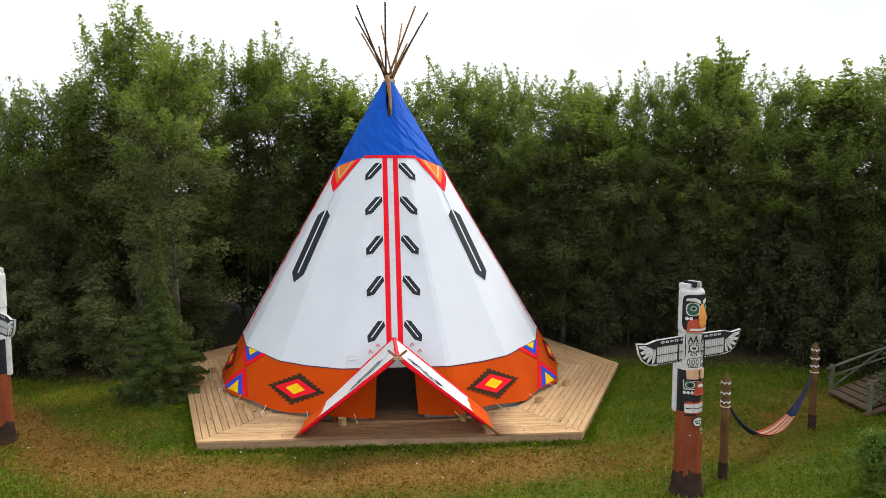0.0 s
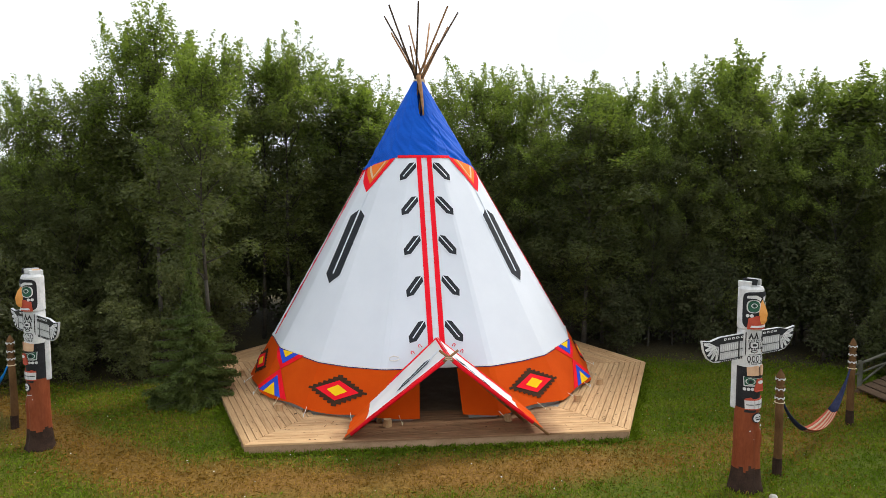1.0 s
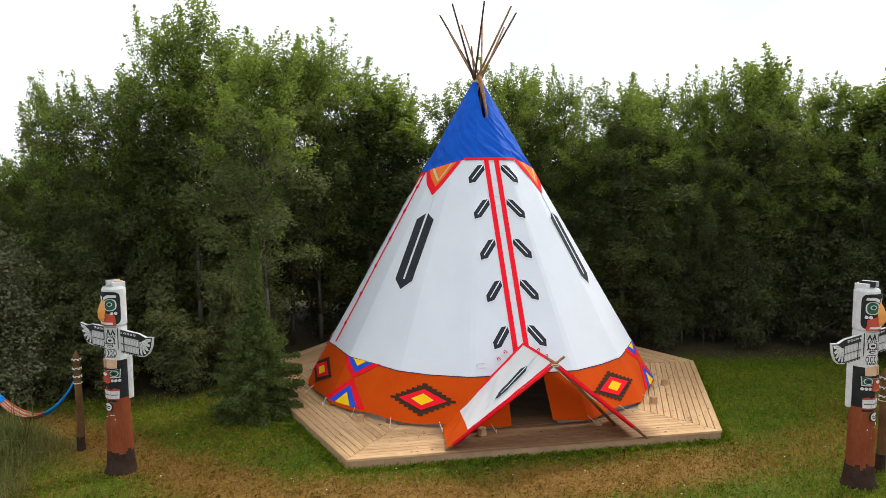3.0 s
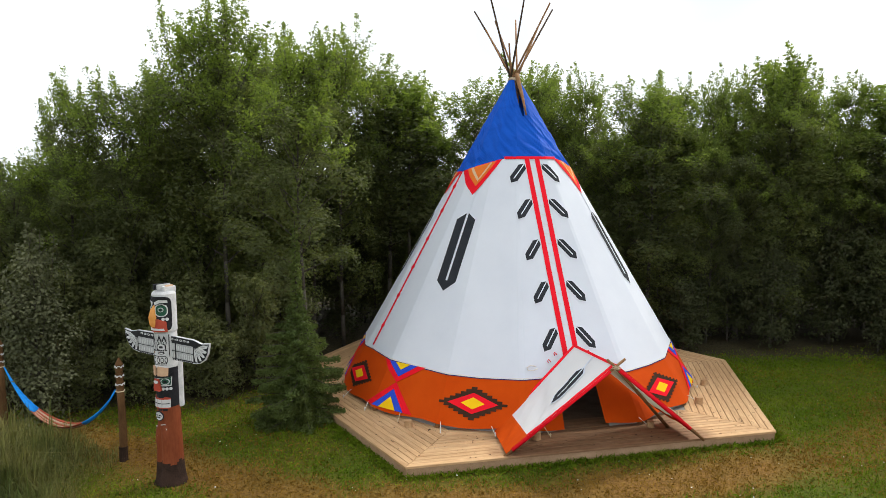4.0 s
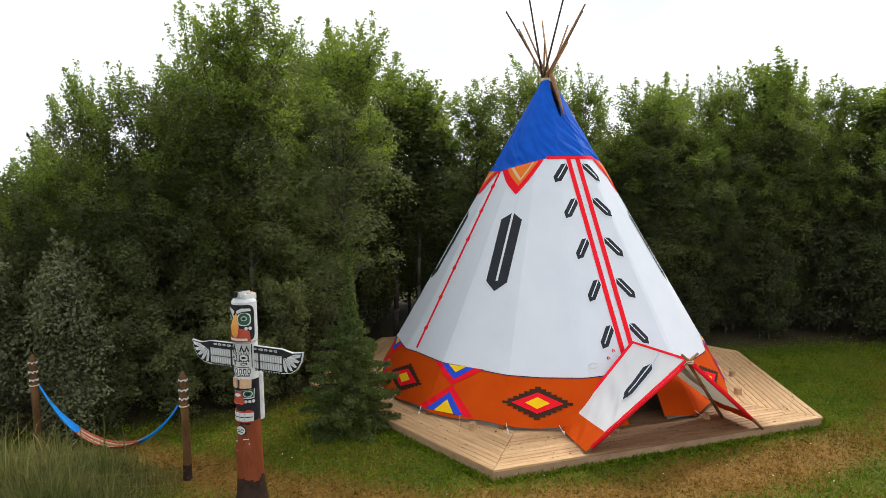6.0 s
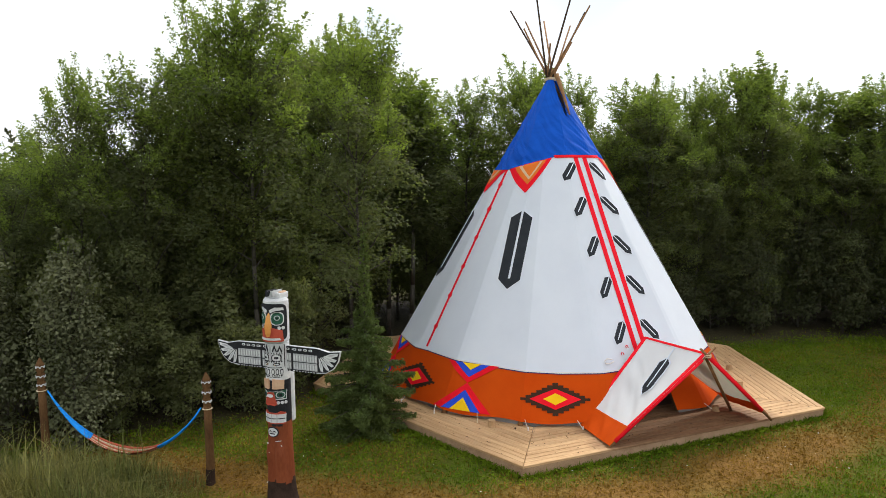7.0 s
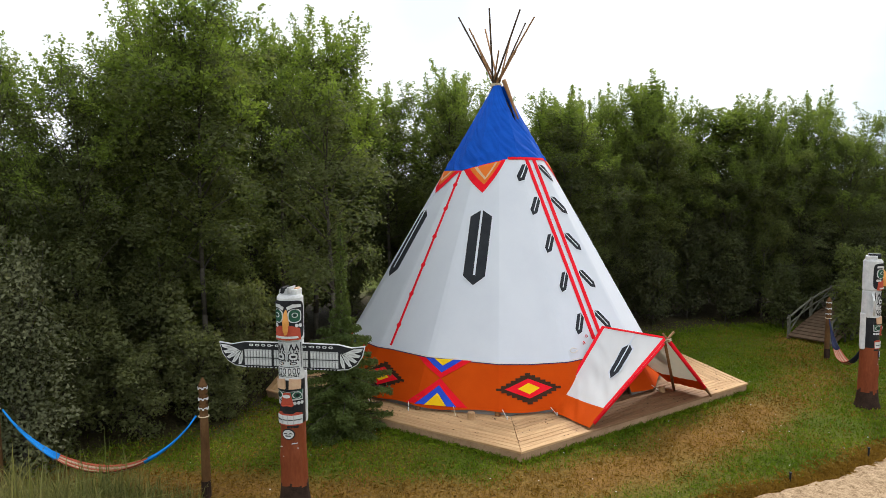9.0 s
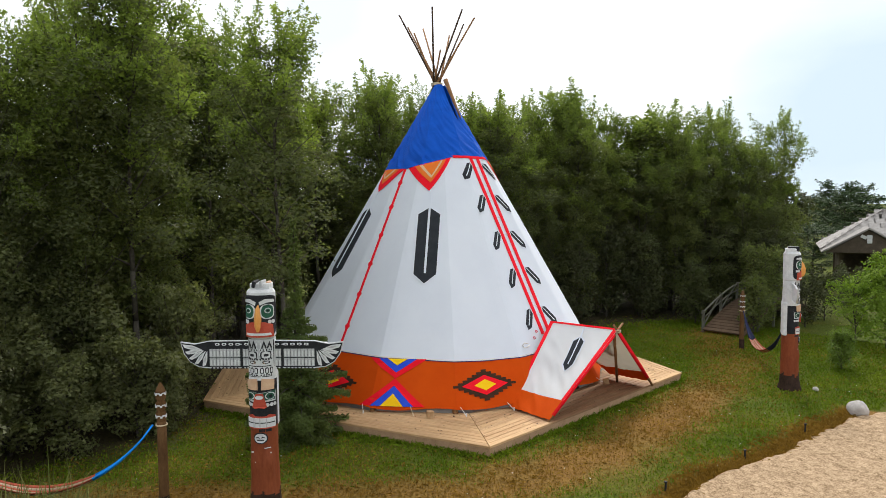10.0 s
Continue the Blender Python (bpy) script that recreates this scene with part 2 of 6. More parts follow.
def ground_material():
    """Lawn soil and thatch: green where untrodden, brown where 'wear' says that feet have gone."""
    m = bpy.data.materials.new("lawn")
    m.use_nodes = True
    nt = m.node_tree
    n, l = nt.nodes, nt.links
    bsdf = n["Principled BSDF"]
    tc = n.new("ShaderNodeTexCoord")
    big = link_new(nt, "ShaderNodeTexNoise", Scale=0.9, Detail=6.0, Roughness=0.65)
    small = link_new(nt, "ShaderNodeTexNoise", Scale=22.0, Detail=6.0, Roughness=0.7)
    for node in (big, small):
        l.new(tc.outputs["Object"], node.inputs["Vector"])
    wear = n.new("ShaderNodeAttribute")
    wear.attribute_name = "wear"
    green = n.new("ShaderNodeValToRGB")
    green.color_ramp.elements[0].position, green.color_ramp.elements[1].position = 0.35, 0.68
    green.color_ramp.elements[0].color, green.color_ramp.elements[1].color = (0.037, 0.058, 0.004, 1), (0.100, 0.128, 0.009, 1)
    brown = n.new("ShaderNodeValToRGB")
    brown.color_ramp.elements[0].position, brown.color_ramp.elements[1].position = 0.32, 0.7
    brown.color_ramp.elements[0].color, brown.color_ramp.elements[1].color = (0.105, 0.055, 0.013, 1), (0.275, 0.150, 0.037, 1)
    l.new(small.outputs["Fac"], green.inputs[0])
    l.new(small.outputs["Fac"], brown.inputs[0])
    s1 = n.new("ShaderNodeMath")
    s1.operation = "ADD"
    s2 = n.new("ShaderNodeMath")
    s2.operation = "MULTIPLY_ADD"
    s2.inputs[1].default_value, s2.inputs[2].default_value = 1.3, -0.62
    l.new(big.outputs["Fac"], s2.inputs[0])
    l.new(wear.outputs["Fac"], s1.inputs[0])
    l.new(s2.outputs[0], s1.inputs[1])
    s1.use_clamp = True
    mix = n.new("ShaderNodeMix")
    mix.data_type = "RGBA"
    l.new(s1.outputs[0], mix.inputs["Factor"])
    l.new(green.outputs[0], mix.inputs["A"])
    l.new(brown.outputs[0], mix.inputs["B"])
    # bare soil, kept dark so that it carries the trees' shade too
    soil = n.new("ShaderNodeValToRGB")
    soil.color_ramp.elements[0].position, soil.color_ramp.elements[1].position = 0.35, 0.7
    soil.color_ramp.elements[0].color, soil.color_ramp.elements[1].color = (0.026, 0.022, 0.011, 1), (0.078, 0.064, 0.026, 1)
    l.new(small.outputs["Fac"], soil.inputs[0])
    soil_shade = n.new("ShaderNodeAttribute")
    soil_shade.attribute_name = "soil_shade"
    mix2 = n.new("ShaderNodeMix")
    mix2.data_type = "RGBA"
    l.new(soil_shade.outputs["Fac"], mix2.inputs["Factor"])
    l.new(mix.outputs["Result"], mix2.inputs["A"])
    l.new(soil.outputs[0], mix2.inputs["B"])
    l.new(mix2.outputs["Result"], bsdf.inputs["Base Color"])
    bsdf.inputs["Roughness"].default_value = 0.95
    bsdf.inputs["Specular IOR Level"].default_value = 0.15
    bp = link_new(nt, "ShaderNodeBump", Strength=0.7, Distance=0.04)
    l.new(small.outputs["Fac"], bp.inputs["Height"])
    l.new(bp.outputs[0], bsdf.inputs["Normal"])
    return m


LAWN = ground_material()


# ---- building helpers ----
def thing(name, at, label, category, group="", kind="", turn=0.0):
    """An Empty at a thing's base, which its parts hang under."""
    ob = new(name)
    ob.empty_display_size = 0.1
    ob.matrix_world = pose(*at, 0, 0, turn)
    return tagged(ob, label, category, group, kind)


def mesh_from(name, bm, materials, smooth=False):
    me = bpy.data.meshes.new(name)
    bm.to_mesh(me)
    bm.free()
    for m in materials if isinstance(materials, (list, tuple)) else [materials]:
        me.materials.append(m)
    if smooth:
        me.polygons.foreach_set("use_smooth", [True] * len(me.polygons))
    return me


def part(name, bm, material, parent, label="", smooth=False):
    ob = new(name, mesh_from(name, bm, material, smooth))
    ob.parent = parent
    return tagged(ob, label)


def whole(name, bm, material, at, label, category, group="", kind="", turn=0.0, smooth=False):
    ob = new(name, mesh_from(name, bm, material, smooth))
    ob.matrix_world = pose(*at, 0, 0, turn)
    return tagged(ob, label, category, group, kind)


def block(bm, centre, size, turn=None, slot=0, bevel=0.0):
    """A box, bevelled if asked."""
    m = Matrix.Translation(centre) @ (turn or Matrix()) @ Matrix.Diagonal((*size, 1))
    made = bmesh.ops.create_cube(bm, size=1.0, matrix=m)
    faces = {f for v in made["verts"] for f in v.link_faces}
    for f in faces:
        f.material_index = slot
    if bevel:
        edges = list({e for v in made["verts"] for e in v.link_edges})
        res = bmesh.ops.bevel(bm, geom=edges, offset=bevel, segments=2, affect="EDGES", profile=0.6)
        for f in res["faces"]:
            f.material_index = slot
    return made["verts"]


def rod(bm, a, b, ra, rb, sides=8, slot=0, bend=0.0, steps=1):
    """A tapered, capped round bar from a to b."""
    a, b = Vector(a), Vector(b)
    along = (b - a).normalized()
    side = along.orthogonal().normalized()
    other = along.cross(side)
    rings = []
    for k in range(steps + 1):
        f = k / steps
        c = a.lerp(b, f) + side * bend * math.sin(math.pi * f)
        r = ra + (rb - ra) * f
        rings.append([bm.verts.new(c + (side * math.cos(math.tau * i / sides) + other * math.sin(math.tau * i / sides)) * r) for i in range(sides)])
    made = []
    for r0, r1 in zip(rings, rings[1:]):
        for i in range(sides):
            made.append(bm.faces.new((r0[i], r0[(i + 1) % sides], r1[(i + 1) % sides], r1[i])))
    made.append(bm.faces.new(rings[0][::-1]))
    made.append(bm.faces.new(rings[-1]))
    for f in made:
        f.material_index = slot
    return rings


def tube(bm, points, radius, sides=6, closed=False, slot=0):
    """One round cord or rail along the points."""
    pts = [Vector(p) for p in points]
    n = len(pts)
    rings = []
    side = None
    for i, p in enumerate(pts):
        ahead = pts[(i + 1) % n] if closed or i + 1 < n else p
        behind = pts[i - 1] if closed or i else p
        along = (ahead - behind).normalized()
        side = along.orthogonal().normalized() if side is None else (side - along * side.dot(along)).normalized()
        other = along.cross(side)
        rings.append([bm.verts.new(p + (side * math.cos(math.tau * k / sides) + other * math.sin(math.tau * k / sides)) * radius) for k in range(sides)])
    pairs = list(zip(rings, rings[1:] + (rings[:1] if closed else [])))
    for a, b in pairs:
        for k in range(sides):
            bm.faces.new((a[k], a[(k + 1) % sides], b[(k + 1) % sides], b[k])).material_index = slot
    if not closed:
        bm.faces.new(rings[0][::-1]).material_index = slot
        bm.faces.new(rings[-1]).material_index = slot


def slab(bm, outline, place, depth, slot=0, cell=0.0):
    """A flat piece with the outline (u, v), laid by place(u, v, out) and depth thick; cell: how finely it follows a bent surface."""
    tmp = bmesh.new()
    tmp.faces.new([tmp.verts.new((u, v, 0)) for u, v in outline])
    if cell:
        bmesh.ops.triangulate(tmp, faces=tmp.faces[:])
        for _ in range(6):
            long = [e for e in tmp.edges if e.calc_length() > cell]
            if not long:
                break
            bmesh.ops.subdivide_edges(tmp, edges=long, cuts=1)
            bmesh.ops.triangulate(tmp, faces=tmp.faces[:])
    tmp.verts.index_update()
    top = [bm.verts.new(place(v.co.x, v.co.y, depth)) for v in tmp.verts]
    low = [bm.verts.new(place(v.co.x, v.co.y, 0.0)) for v in tmp.verts]
    for f in tmp.faces:
        bm.faces.new([top[v.index] for v in f.verts]).material_index = slot
    for e in tmp.edges:
        if len(e.link_faces) == 1:
            i, j = e.verts[0].index, e.verts[1].index
            bm.faces.new((top[i], top[j], low[j], low[i])).material_index = slot
    tmp.free()
    bmesh.ops.recalc_face_normals(bm, faces=bm.faces[:])


# ---- ground: one sheet to the horizon ----
PATH = [(-8.6, 10.6), (-6.2, 8.7), (-4.3, 7.45), (-2.2, 7.22), (-0.4, 7.5), (1.3, 7.86), (2.5, 8.1), (4.0, 8.7), (5.4, 10.0), (6.8, 10.8)]
DECK = [(-3.42, 8.15), (1.98, 8.66), (3.38, 12.50), (1.55, 16.1), (-3.75, 16.0), (-5.55, 12.75)]
DECK_TOP = 0.14


def off_path(x, y):
    best = 99.0
    for (x0, y0), (x1, y1) in zip(PATH, PATH[1:]):
        dx, dy = x1 - x0, y1 - y0
        f = max(0.0, min(1.0, ((x - x0) * dx + (y - y0) * dy) / (dx * dx + dy * dy)))
        best = min(best, math.hypot(x - x0 - f * dx, y - y0 - f * dy))
    return best


def sand_edge(x):
    return 5.74 + 0.16 * noise.noise(Vector((x * 0.8, 3.1, 0))) + 0.05 * noise.noise(Vector((x * 4, 1.1, 0))) + 0.035 * max(0.0, -x)


def wear_at(x, y):
    d = off_path(x, y) + 0.25 * noise.noise(Vector((x * 1.3, y * 1.3, 0)))
    w = 0.92 * max(0.0, 1 - (max(0.0, d - 0.12) / 0.72) ** 1.4) if d < 0.84 else 0.0
    w = max(w, 0.24 * max(0.0, 1 - d / 1.7), 0.14 * max(0.0, min(1.0, (-3.6 - x) / 2)) * (1.0 if x > -8 else 0.5))
    if x > 1.2:
        w *= max(0.55, 1 - 0.28 * (x - 1.2))
    e = (y - sand_edge(x)) if -4.5 < x < 2.6 else 9
    if e < 0.5:
        w = max(w, 0.9 * (1 - max(0.0, e - 0.12) / 0.38))
    return max(w, 0.55 * max(0.0, 1 - math.hypot(x - 4.5, y - 8.6) / 0.9), 0.5 * max(0.0, 1 - math.hypot(x + 8.2, y - 9.5) / 1.1))


def soil_shade_at(x, y):
    """Bare dark soil together with the wood's painted shade: 0 on the lawn, 1 inside the wood."""
    edge = float(np.interp(x, [-13, -9, -6.6, -5, 3.4, 7, 9.3, 11], [11.7, 11.4, 11.5, 12.7, 13.2, 12.6, 11.9, 10.9]))
    f = (y - edge + 0.5 * noise.noise(Vector((x * 1.1, y * 1.1, 4)))) / 0.9 + 0.5
    return max(0.0, min(1.0, f)) if y < 24 else 0.0


def in_deck(x, y, grow=0.0):
    for (x0, y0), (x1, y1) in zip(DECK, DECK[1:] + DECK[:1]):
        nx, ny = y1 - y0, x0 - x1
        n = math.hypot(nx, ny)
        if ((x - x0) * nx + (y - y0) * ny) / n > grow:
            return False
    return True


def build_ground():
    def axis(lo, hi, step, far):
        a = list(np.arange(lo, hi + 1e-6, step))
        out, d, p = [], step * 2, hi
        while p < far:
            p += d
            d *= 1.5
            out.append(p)
        back, d, p = [], step * 2, lo
        while p > -far:
            p -= d
            d *= 1.5
            back.append(p)
        return back[::-1] + a + out

    xs, ys = axis(-12.0, 11.0, 0.16, 1500), axis(3.0, 18.0, 0.16, 1500)
    verts, wear, soil_shade = [], [], []
    for y in ys:
        for x in xs:
            near = -12.5 < x < 11.5 and 2.5 < y < 18.5
            verts.append((x, y, 0.03 * noise.noise(Vector((x * 0.5, y * 0.5, 0))) + 0.012 * noise.noise(Vector((x * 3, y * 3, 5))) - 0.02 if near else -0.02))
            wear.append(wear_at(x, y) if near else 0.0)
            soil_shade.append(soil_shade_at(x, y) if -16 < x < 14 and y > 9 else 0.0)
    n = len(xs)
    faces = [(j * n + i, j * n + i + 1, (j + 1) * n + i + 1, (j + 1) * n + i) for j in range(len(ys) - 1) for i in range(n - 1)]
    me = bpy.data.meshes.new("ground")
    me.from_pydata(verts, [], faces)
    me.attributes.new("wear", "FLOAT", "POINT").data.foreach_set("value", wear)
    me.attributes.new("soil_shade", "FLOAT", "POINT").data.foreach_set("value", soil_shade)
    me.materials.append(LAWN)
    me.polygons.foreach_set("use_smooth", [True] * len(me.polygons))
    tagged(new("ground", me), "short green lawn with a trodden brown path", "ground", kind="structure")


build_ground()


def build_sand():
    bm = bmesh.new()
    cols = []
    for i in range(171):
        x = -6.6 + 0.1 * i
        top = sand_edge(x) if x < 1.9 else sand_edge(1.9) - 0.25 * (x - 1.9)
        if x < -3.6:
            top -= 1.1 * (-3.6 - x) ** 1.4
        col = []
        for j in range(41):
            y = top - (j / 40) ** 1.6 * (0.4 + 10 * math.sqrt(max(0.0, 1 - ((x - 1.9) / 8.5) ** 2)) + 0.5 * noise.noise(Vector((x * 0.9, 9, 0))))
            z = 0.004 + 0.03 * noise.noise(Vector((x * 2.2, y * 2.2, 0))) + 0.045 * noise.noise(Vector((x * 5.5, y * 7, 2))) + min(0.03, 0.02 * j)
            col.append(bm.verts.new((x, y, z if j else -0.02)))
        cols.append(col)
    for p, q in zip(cols, cols[1:]):
        for j in range(40):
            bm.faces.new((p[j + 1], q[j + 1], q[j], p[j]))
    ob = new("sand", mesh_from("sand", bm, SANDM, True))
    tagged(ob, "pale trampled sand beside the lawn", "sand", kind="structure")


build_sand()


# ---- timber deck round the tipi ----
def build_deck():
    mid = Vector((-1.0, 12.3, 0))
    deck = thing("timber_deck", mid, "six-sided pale pine deck with mitred boards under the tipi", "deck")
    pts = [Vector((x, y, 0)) - mid for x, y in DECK]
    floor = bmesh.new()
    inner = [p * 0.745 for p in pts]
    top = [floor.verts.new((p.x, p.y, DECK_TOP - 0.012)) for p in inner]
    low = [floor.verts.new((p.x, p.y, DECK_TOP - 0.05)) for p in inner]
    floor.faces.new(top)
    for k in range(6):
        floor.faces.new((top[k], low[k], low[(k + 1) % 6], top[(k + 1) % 6]))
    part("inner_floor", floor, OLDWOOD, deck, "weathered grey inner floor")
    for k in range(6):
        a, b = pts[k], pts[(k + 1) % 6]
        along = (b - a).normalized()
        inward = Vector((-along.y, along.x, 0))
        if inward.dot(-a) < 0:
            inward = -inward
        reach = inward.dot(-a)
        # edge board
        bm = bmesh.new()
        o = inward * 0.03
        quad = [a - inward * 0.004, b - inward * 0.004, b + o, a + o]
        lo = [bm.verts.new((p.x, p.y, -0.03)) for p in quad]
        hi = [bm.verts.new((p.x, p.y, DECK_TOP - 0.034)) for p in quad]
        for i in range(4):
            bm.faces.new((lo[i], lo[(i + 1) % 4], hi[(i + 1) % 4], hi[i]))
        bm.faces.new(hi)
        part("edge_board", bm, FASCIA, deck, "rough brown edge board")
        n = 12
        for j in range(n):
            d0, d1 = -0.02 + j * 0.098, -0.02 + (j + 1) * 0.098 - 0.008
            quad = []
            for d, flip in ((d0, False), (d1, True)):
                f = d / reach
                ends = [a * (1 - f), b * (1 - f)]
                ends = [ends[0] + along * 0.004, ends[1] - along * 0.004]
                quad += ends[::-1] if flip else ends
            bm = bmesh.new()
            warp = 0.002 * math.sin(j * 5 + k)
            hi = [bm.verts.new((p.x, p.y, DECK_TOP + warp)) for p in quad]
            lo = [bm.verts.new((p.x, p.y, DECK_TOP - 0.03)) for p in quad]
            bm.faces.new(hi)
            for i in range(4):
                bm.faces.new((hi[i], lo[i], lo[(i + 1) % 4], hi[(i + 1) % 4]))
            bmesh.ops.recalc_face_normals(bm, faces=bm.faces[:])
            bmesh.ops.bevel(bm, geom=[e for e in bm.edges if e.verts[0].co.z > DECK_TOP - 0.01 and e.verts[1].co.z > DECK_TOP - 0.01], offset=0.004, segments=1, affect="EDGES")
            part("board", bm, BOARDS[k], deck)


def boards(turn, door):
    """Planed pine with its grain along the boards and a few knots."""
    m = surface("pine_boards", FRESH[0], FRESH[1], 0.65, 3.0, 26.0, 0.3, vary=0.10, grain=0.55)
    mp = next(n for n in m.node_tree.nodes if n.bl_idname == "ShaderNodeMapping")
    mp.vector_type = "TEXTURE"
    mp.inputs["Rotation"].default_value = (0, 0, radians(turn))
    mp.inputs["Scale"].default_value = (6.0, 0.5, 1.0)
    if door:                                               # feet have browned the boards before the door
        n, l = m.node_tree.nodes, m.node_tree.links
        ramp = next(x for x in n if x.bl_idname == "ShaderNodeValToRGB")
        worn = n.new("ShaderNodeValToRGB")
        worn.color_ramp.elements[0].position, worn.color_ramp.elements[1].position = 0.34, 0.66
        worn.color_ramp.elements[0].color, worn.color_ramp.elements[1].color = (*TRODDEN[0], 1), (*TRODDEN[1], 1)
        l.new(ramp.inputs[0].links[0].from_socket, worn.inputs[0])
        tc = next(x for x in n if x.bl_idname == "ShaderNodeTexCoord")
        side = n.new("ShaderNodeSeparateXYZ")
        l.new(tc.outputs["Object"], side.inputs[0])
        off = n.new("ShaderNodeMath")
        off.operation = "SUBTRACT"
        off.inputs[1].default_value = 0.40
        l.new(side.outputs["X"], off.inputs[0])
        far = n.new("ShaderNodeMath")
        far.operation = "ABSOLUTE"
        l.new(off.outputs[0], far.inputs[0])
        rag = link_new(m.node_tree, "ShaderNodeTexNoise", Scale=2.6, Detail=5.0)
        l.new(tc.outputs["Object"], rag.inputs["Vector"])
        add = n.new("ShaderNodeMath")
        add.operation = "MULTIPLY_ADD"
        add.inputs[1].default_value = 0.5
        l.new(rag.outputs["Fac"], add.inputs[0])
        l.new(far.outputs[0], add.inputs[2])
        edge = n.new("ShaderNodeMapRange")
        edge.inputs["From Min"].default_value, edge.inputs["From Max"].default_value = 1.60, 1.95
        edge.inputs["To Min"].default_value, edge.inputs["To Max"].default_value = 1.0, 0.0
        l.new(add.outputs[0], edge.inputs["Value"])
        mix = n.new("ShaderNodeMix")
        mix.data_type = "RGBA"
        l.new(edge.outputs[0], mix.inputs["Factor"])
        target = ramp.outputs[0].links[0].to_socket
        l.new(ramp.outputs[0], mix.inputs["A"])
        l.new(worn.outputs[0], mix.inputs["B"])
        l.new(mix.outputs["Result"], target)
    return m


FRESH, TRODDEN = ((0.40, 0.238, 0.113), (0.62, 0.415, 0.225)), ((0.155, 0.082, 0.042), (0.285, 0.165, 0.092))
BOARDS = [boards(math.degrees(math.atan2(y1 - y0, x1 - x0)), y0 + y1 < 17) for (x0, y0), (x1, y1) in zip(DECK, DECK[1:] + DECK[:1])]
build_deck()


# ---- the tipi ----
BASE = Vector((-1.10, 12.17, 0.0))
TIP = Vector((-0.043, -0.216, 5.779))          # where the cone would close, from the base's middle
RADIUS, SLANT, FRONT = 3.263, 0.863, 6.8       # at 0.2 m; metres of height to one along the cloth; where the lacing faces, degrees
POLES = [-17 - 23.29 * i for i in range(15)]   # the poles round it, wider apart at the door


def corner_radius(angle):
    """How far out the cloth lies at that angle from the lacing, as a share of the poles' circle: flat from pole to pole."""
    a = (angle + 17) % 360 - 17
    if a <= 17:
        mid, half = 0, 17
    else:
        k = int((a - 17) // 23.29)
        mid, half = 17 + 23.29 * (k + 0.5), 23.29 / 2
    flat = math.cos(radians(half)) / math.cos(radians(max(-half, min(half, a - mid))))
    return 0.08 + flat * 0.92


def cover(angle, z, out=0.0):
    """A point of the cover, angle degrees from the lacing and z high."""
    k = (TIP.z - z) / (TIP.z - 0.2)
    a = radians(angle + FRONT)
    way = Vector((math.sin(a), -math.cos(a), 0))
    r = RADIUS * k * corner_radius(angle) + out
    return TIP * (1 - k) + way * r + Vector((0, 0, z - TIP.z * (1 - k))) + Vector((0, 0, 0.5 * out))


def radius_at(z):
    return RADIUS * (TIP.z - z) / (TIP.z - 0.2)


def blue_edge(angle):
    a = abs((angle + 180) % 360 - 180)
    return float(np.interp(a, [0, 26, 40, 55, 81, 180], [4.21, 4.21, 4.13, 4.06, 3.98, 4.0]))


def white_edge(angle):
    a = abs((angle + 180) % 360 - 180)
    return float(np.interp(a, [0, 15, 30, 57, 80, 105, 180], [0.86, 0.86, 0.85, 0.90, 0.93, 0.90, 0.9]))


def hem(angle):
    return 0.205 + 0.02 * math.sin(radians(angle * 15 + 40))


def cloth(low, high, rows, out=0.0, gap=lambda a, z: False, step=2, wrinkle=0.0):
    bm = bmesh.new()
    cols = list(range(-180, 180, step))
    grid = []
    for a in cols:
        z0, z1 = low(a), high(a)
        col = []
        for k in range(rows + 1):
            z = z0 + (z1 - z0) * k / rows
            w = 0.0
            if wrinkle:
                tilt = 0.13 * ((a + 17) % 46.6 - 23)
                p = Vector((a * 0.024, z * 8.5 + tilt * (1 + 0.6 * noise.noise(Vector((a * 0.04, z, 0)))), 0))
                w = (wrinkle * noise.noise(p) + wrinkle * 0.55 * noise.noise(Vector((a * 0.06, p.y * 1.9, 4)))) * (0.35 + 0.65 * max(0.0, 1 - (z - 4.0) / 1.2))
            col.append(bm.verts.new(cover(a, z, out + w)))
        grid.append(col)
    for i, a in enumerate(cols):
        p, q = grid[i], grid[(i + 1) % len(cols)]
        for k in range(rows):
            zm = low(a) + (high(a) - low(a)) * (k + 0.5) / rows
            if not gap(a + step / 2, zm):
                bm.faces.new((p[k], q[k], q[k + 1], p[k + 1]))
    loose = [v for v in bm.verts if not v.link_faces]
    bmesh.ops.delete(bm, geom=loose, context="VERTS")
    return bm


def on_cover(angle, z, lean=0.0):
    """Lays (u, v) metres on the cloth round (angle, z): u to the right, v up the slope, turned by lean degrees."""
    c, s = math.cos(radians(lean)), math.sin(radians(lean))

    def place(u, v, out):
        u, v = c * u - s * v, s * u + c * v
        zz = z + v * SLANT
        return cover(angle + math.degrees(u / max(radius_at(zz), 0.3)), zz, 0.005 + out)
    return place


def feather_outline(width, length, point):
    w, h = width / 2, length / 2
    return [(0, -h), (w, -h + point), (w, h - point * 0.8), (0, h), (-w, h - point * 0.8), (-w, -h + point)]


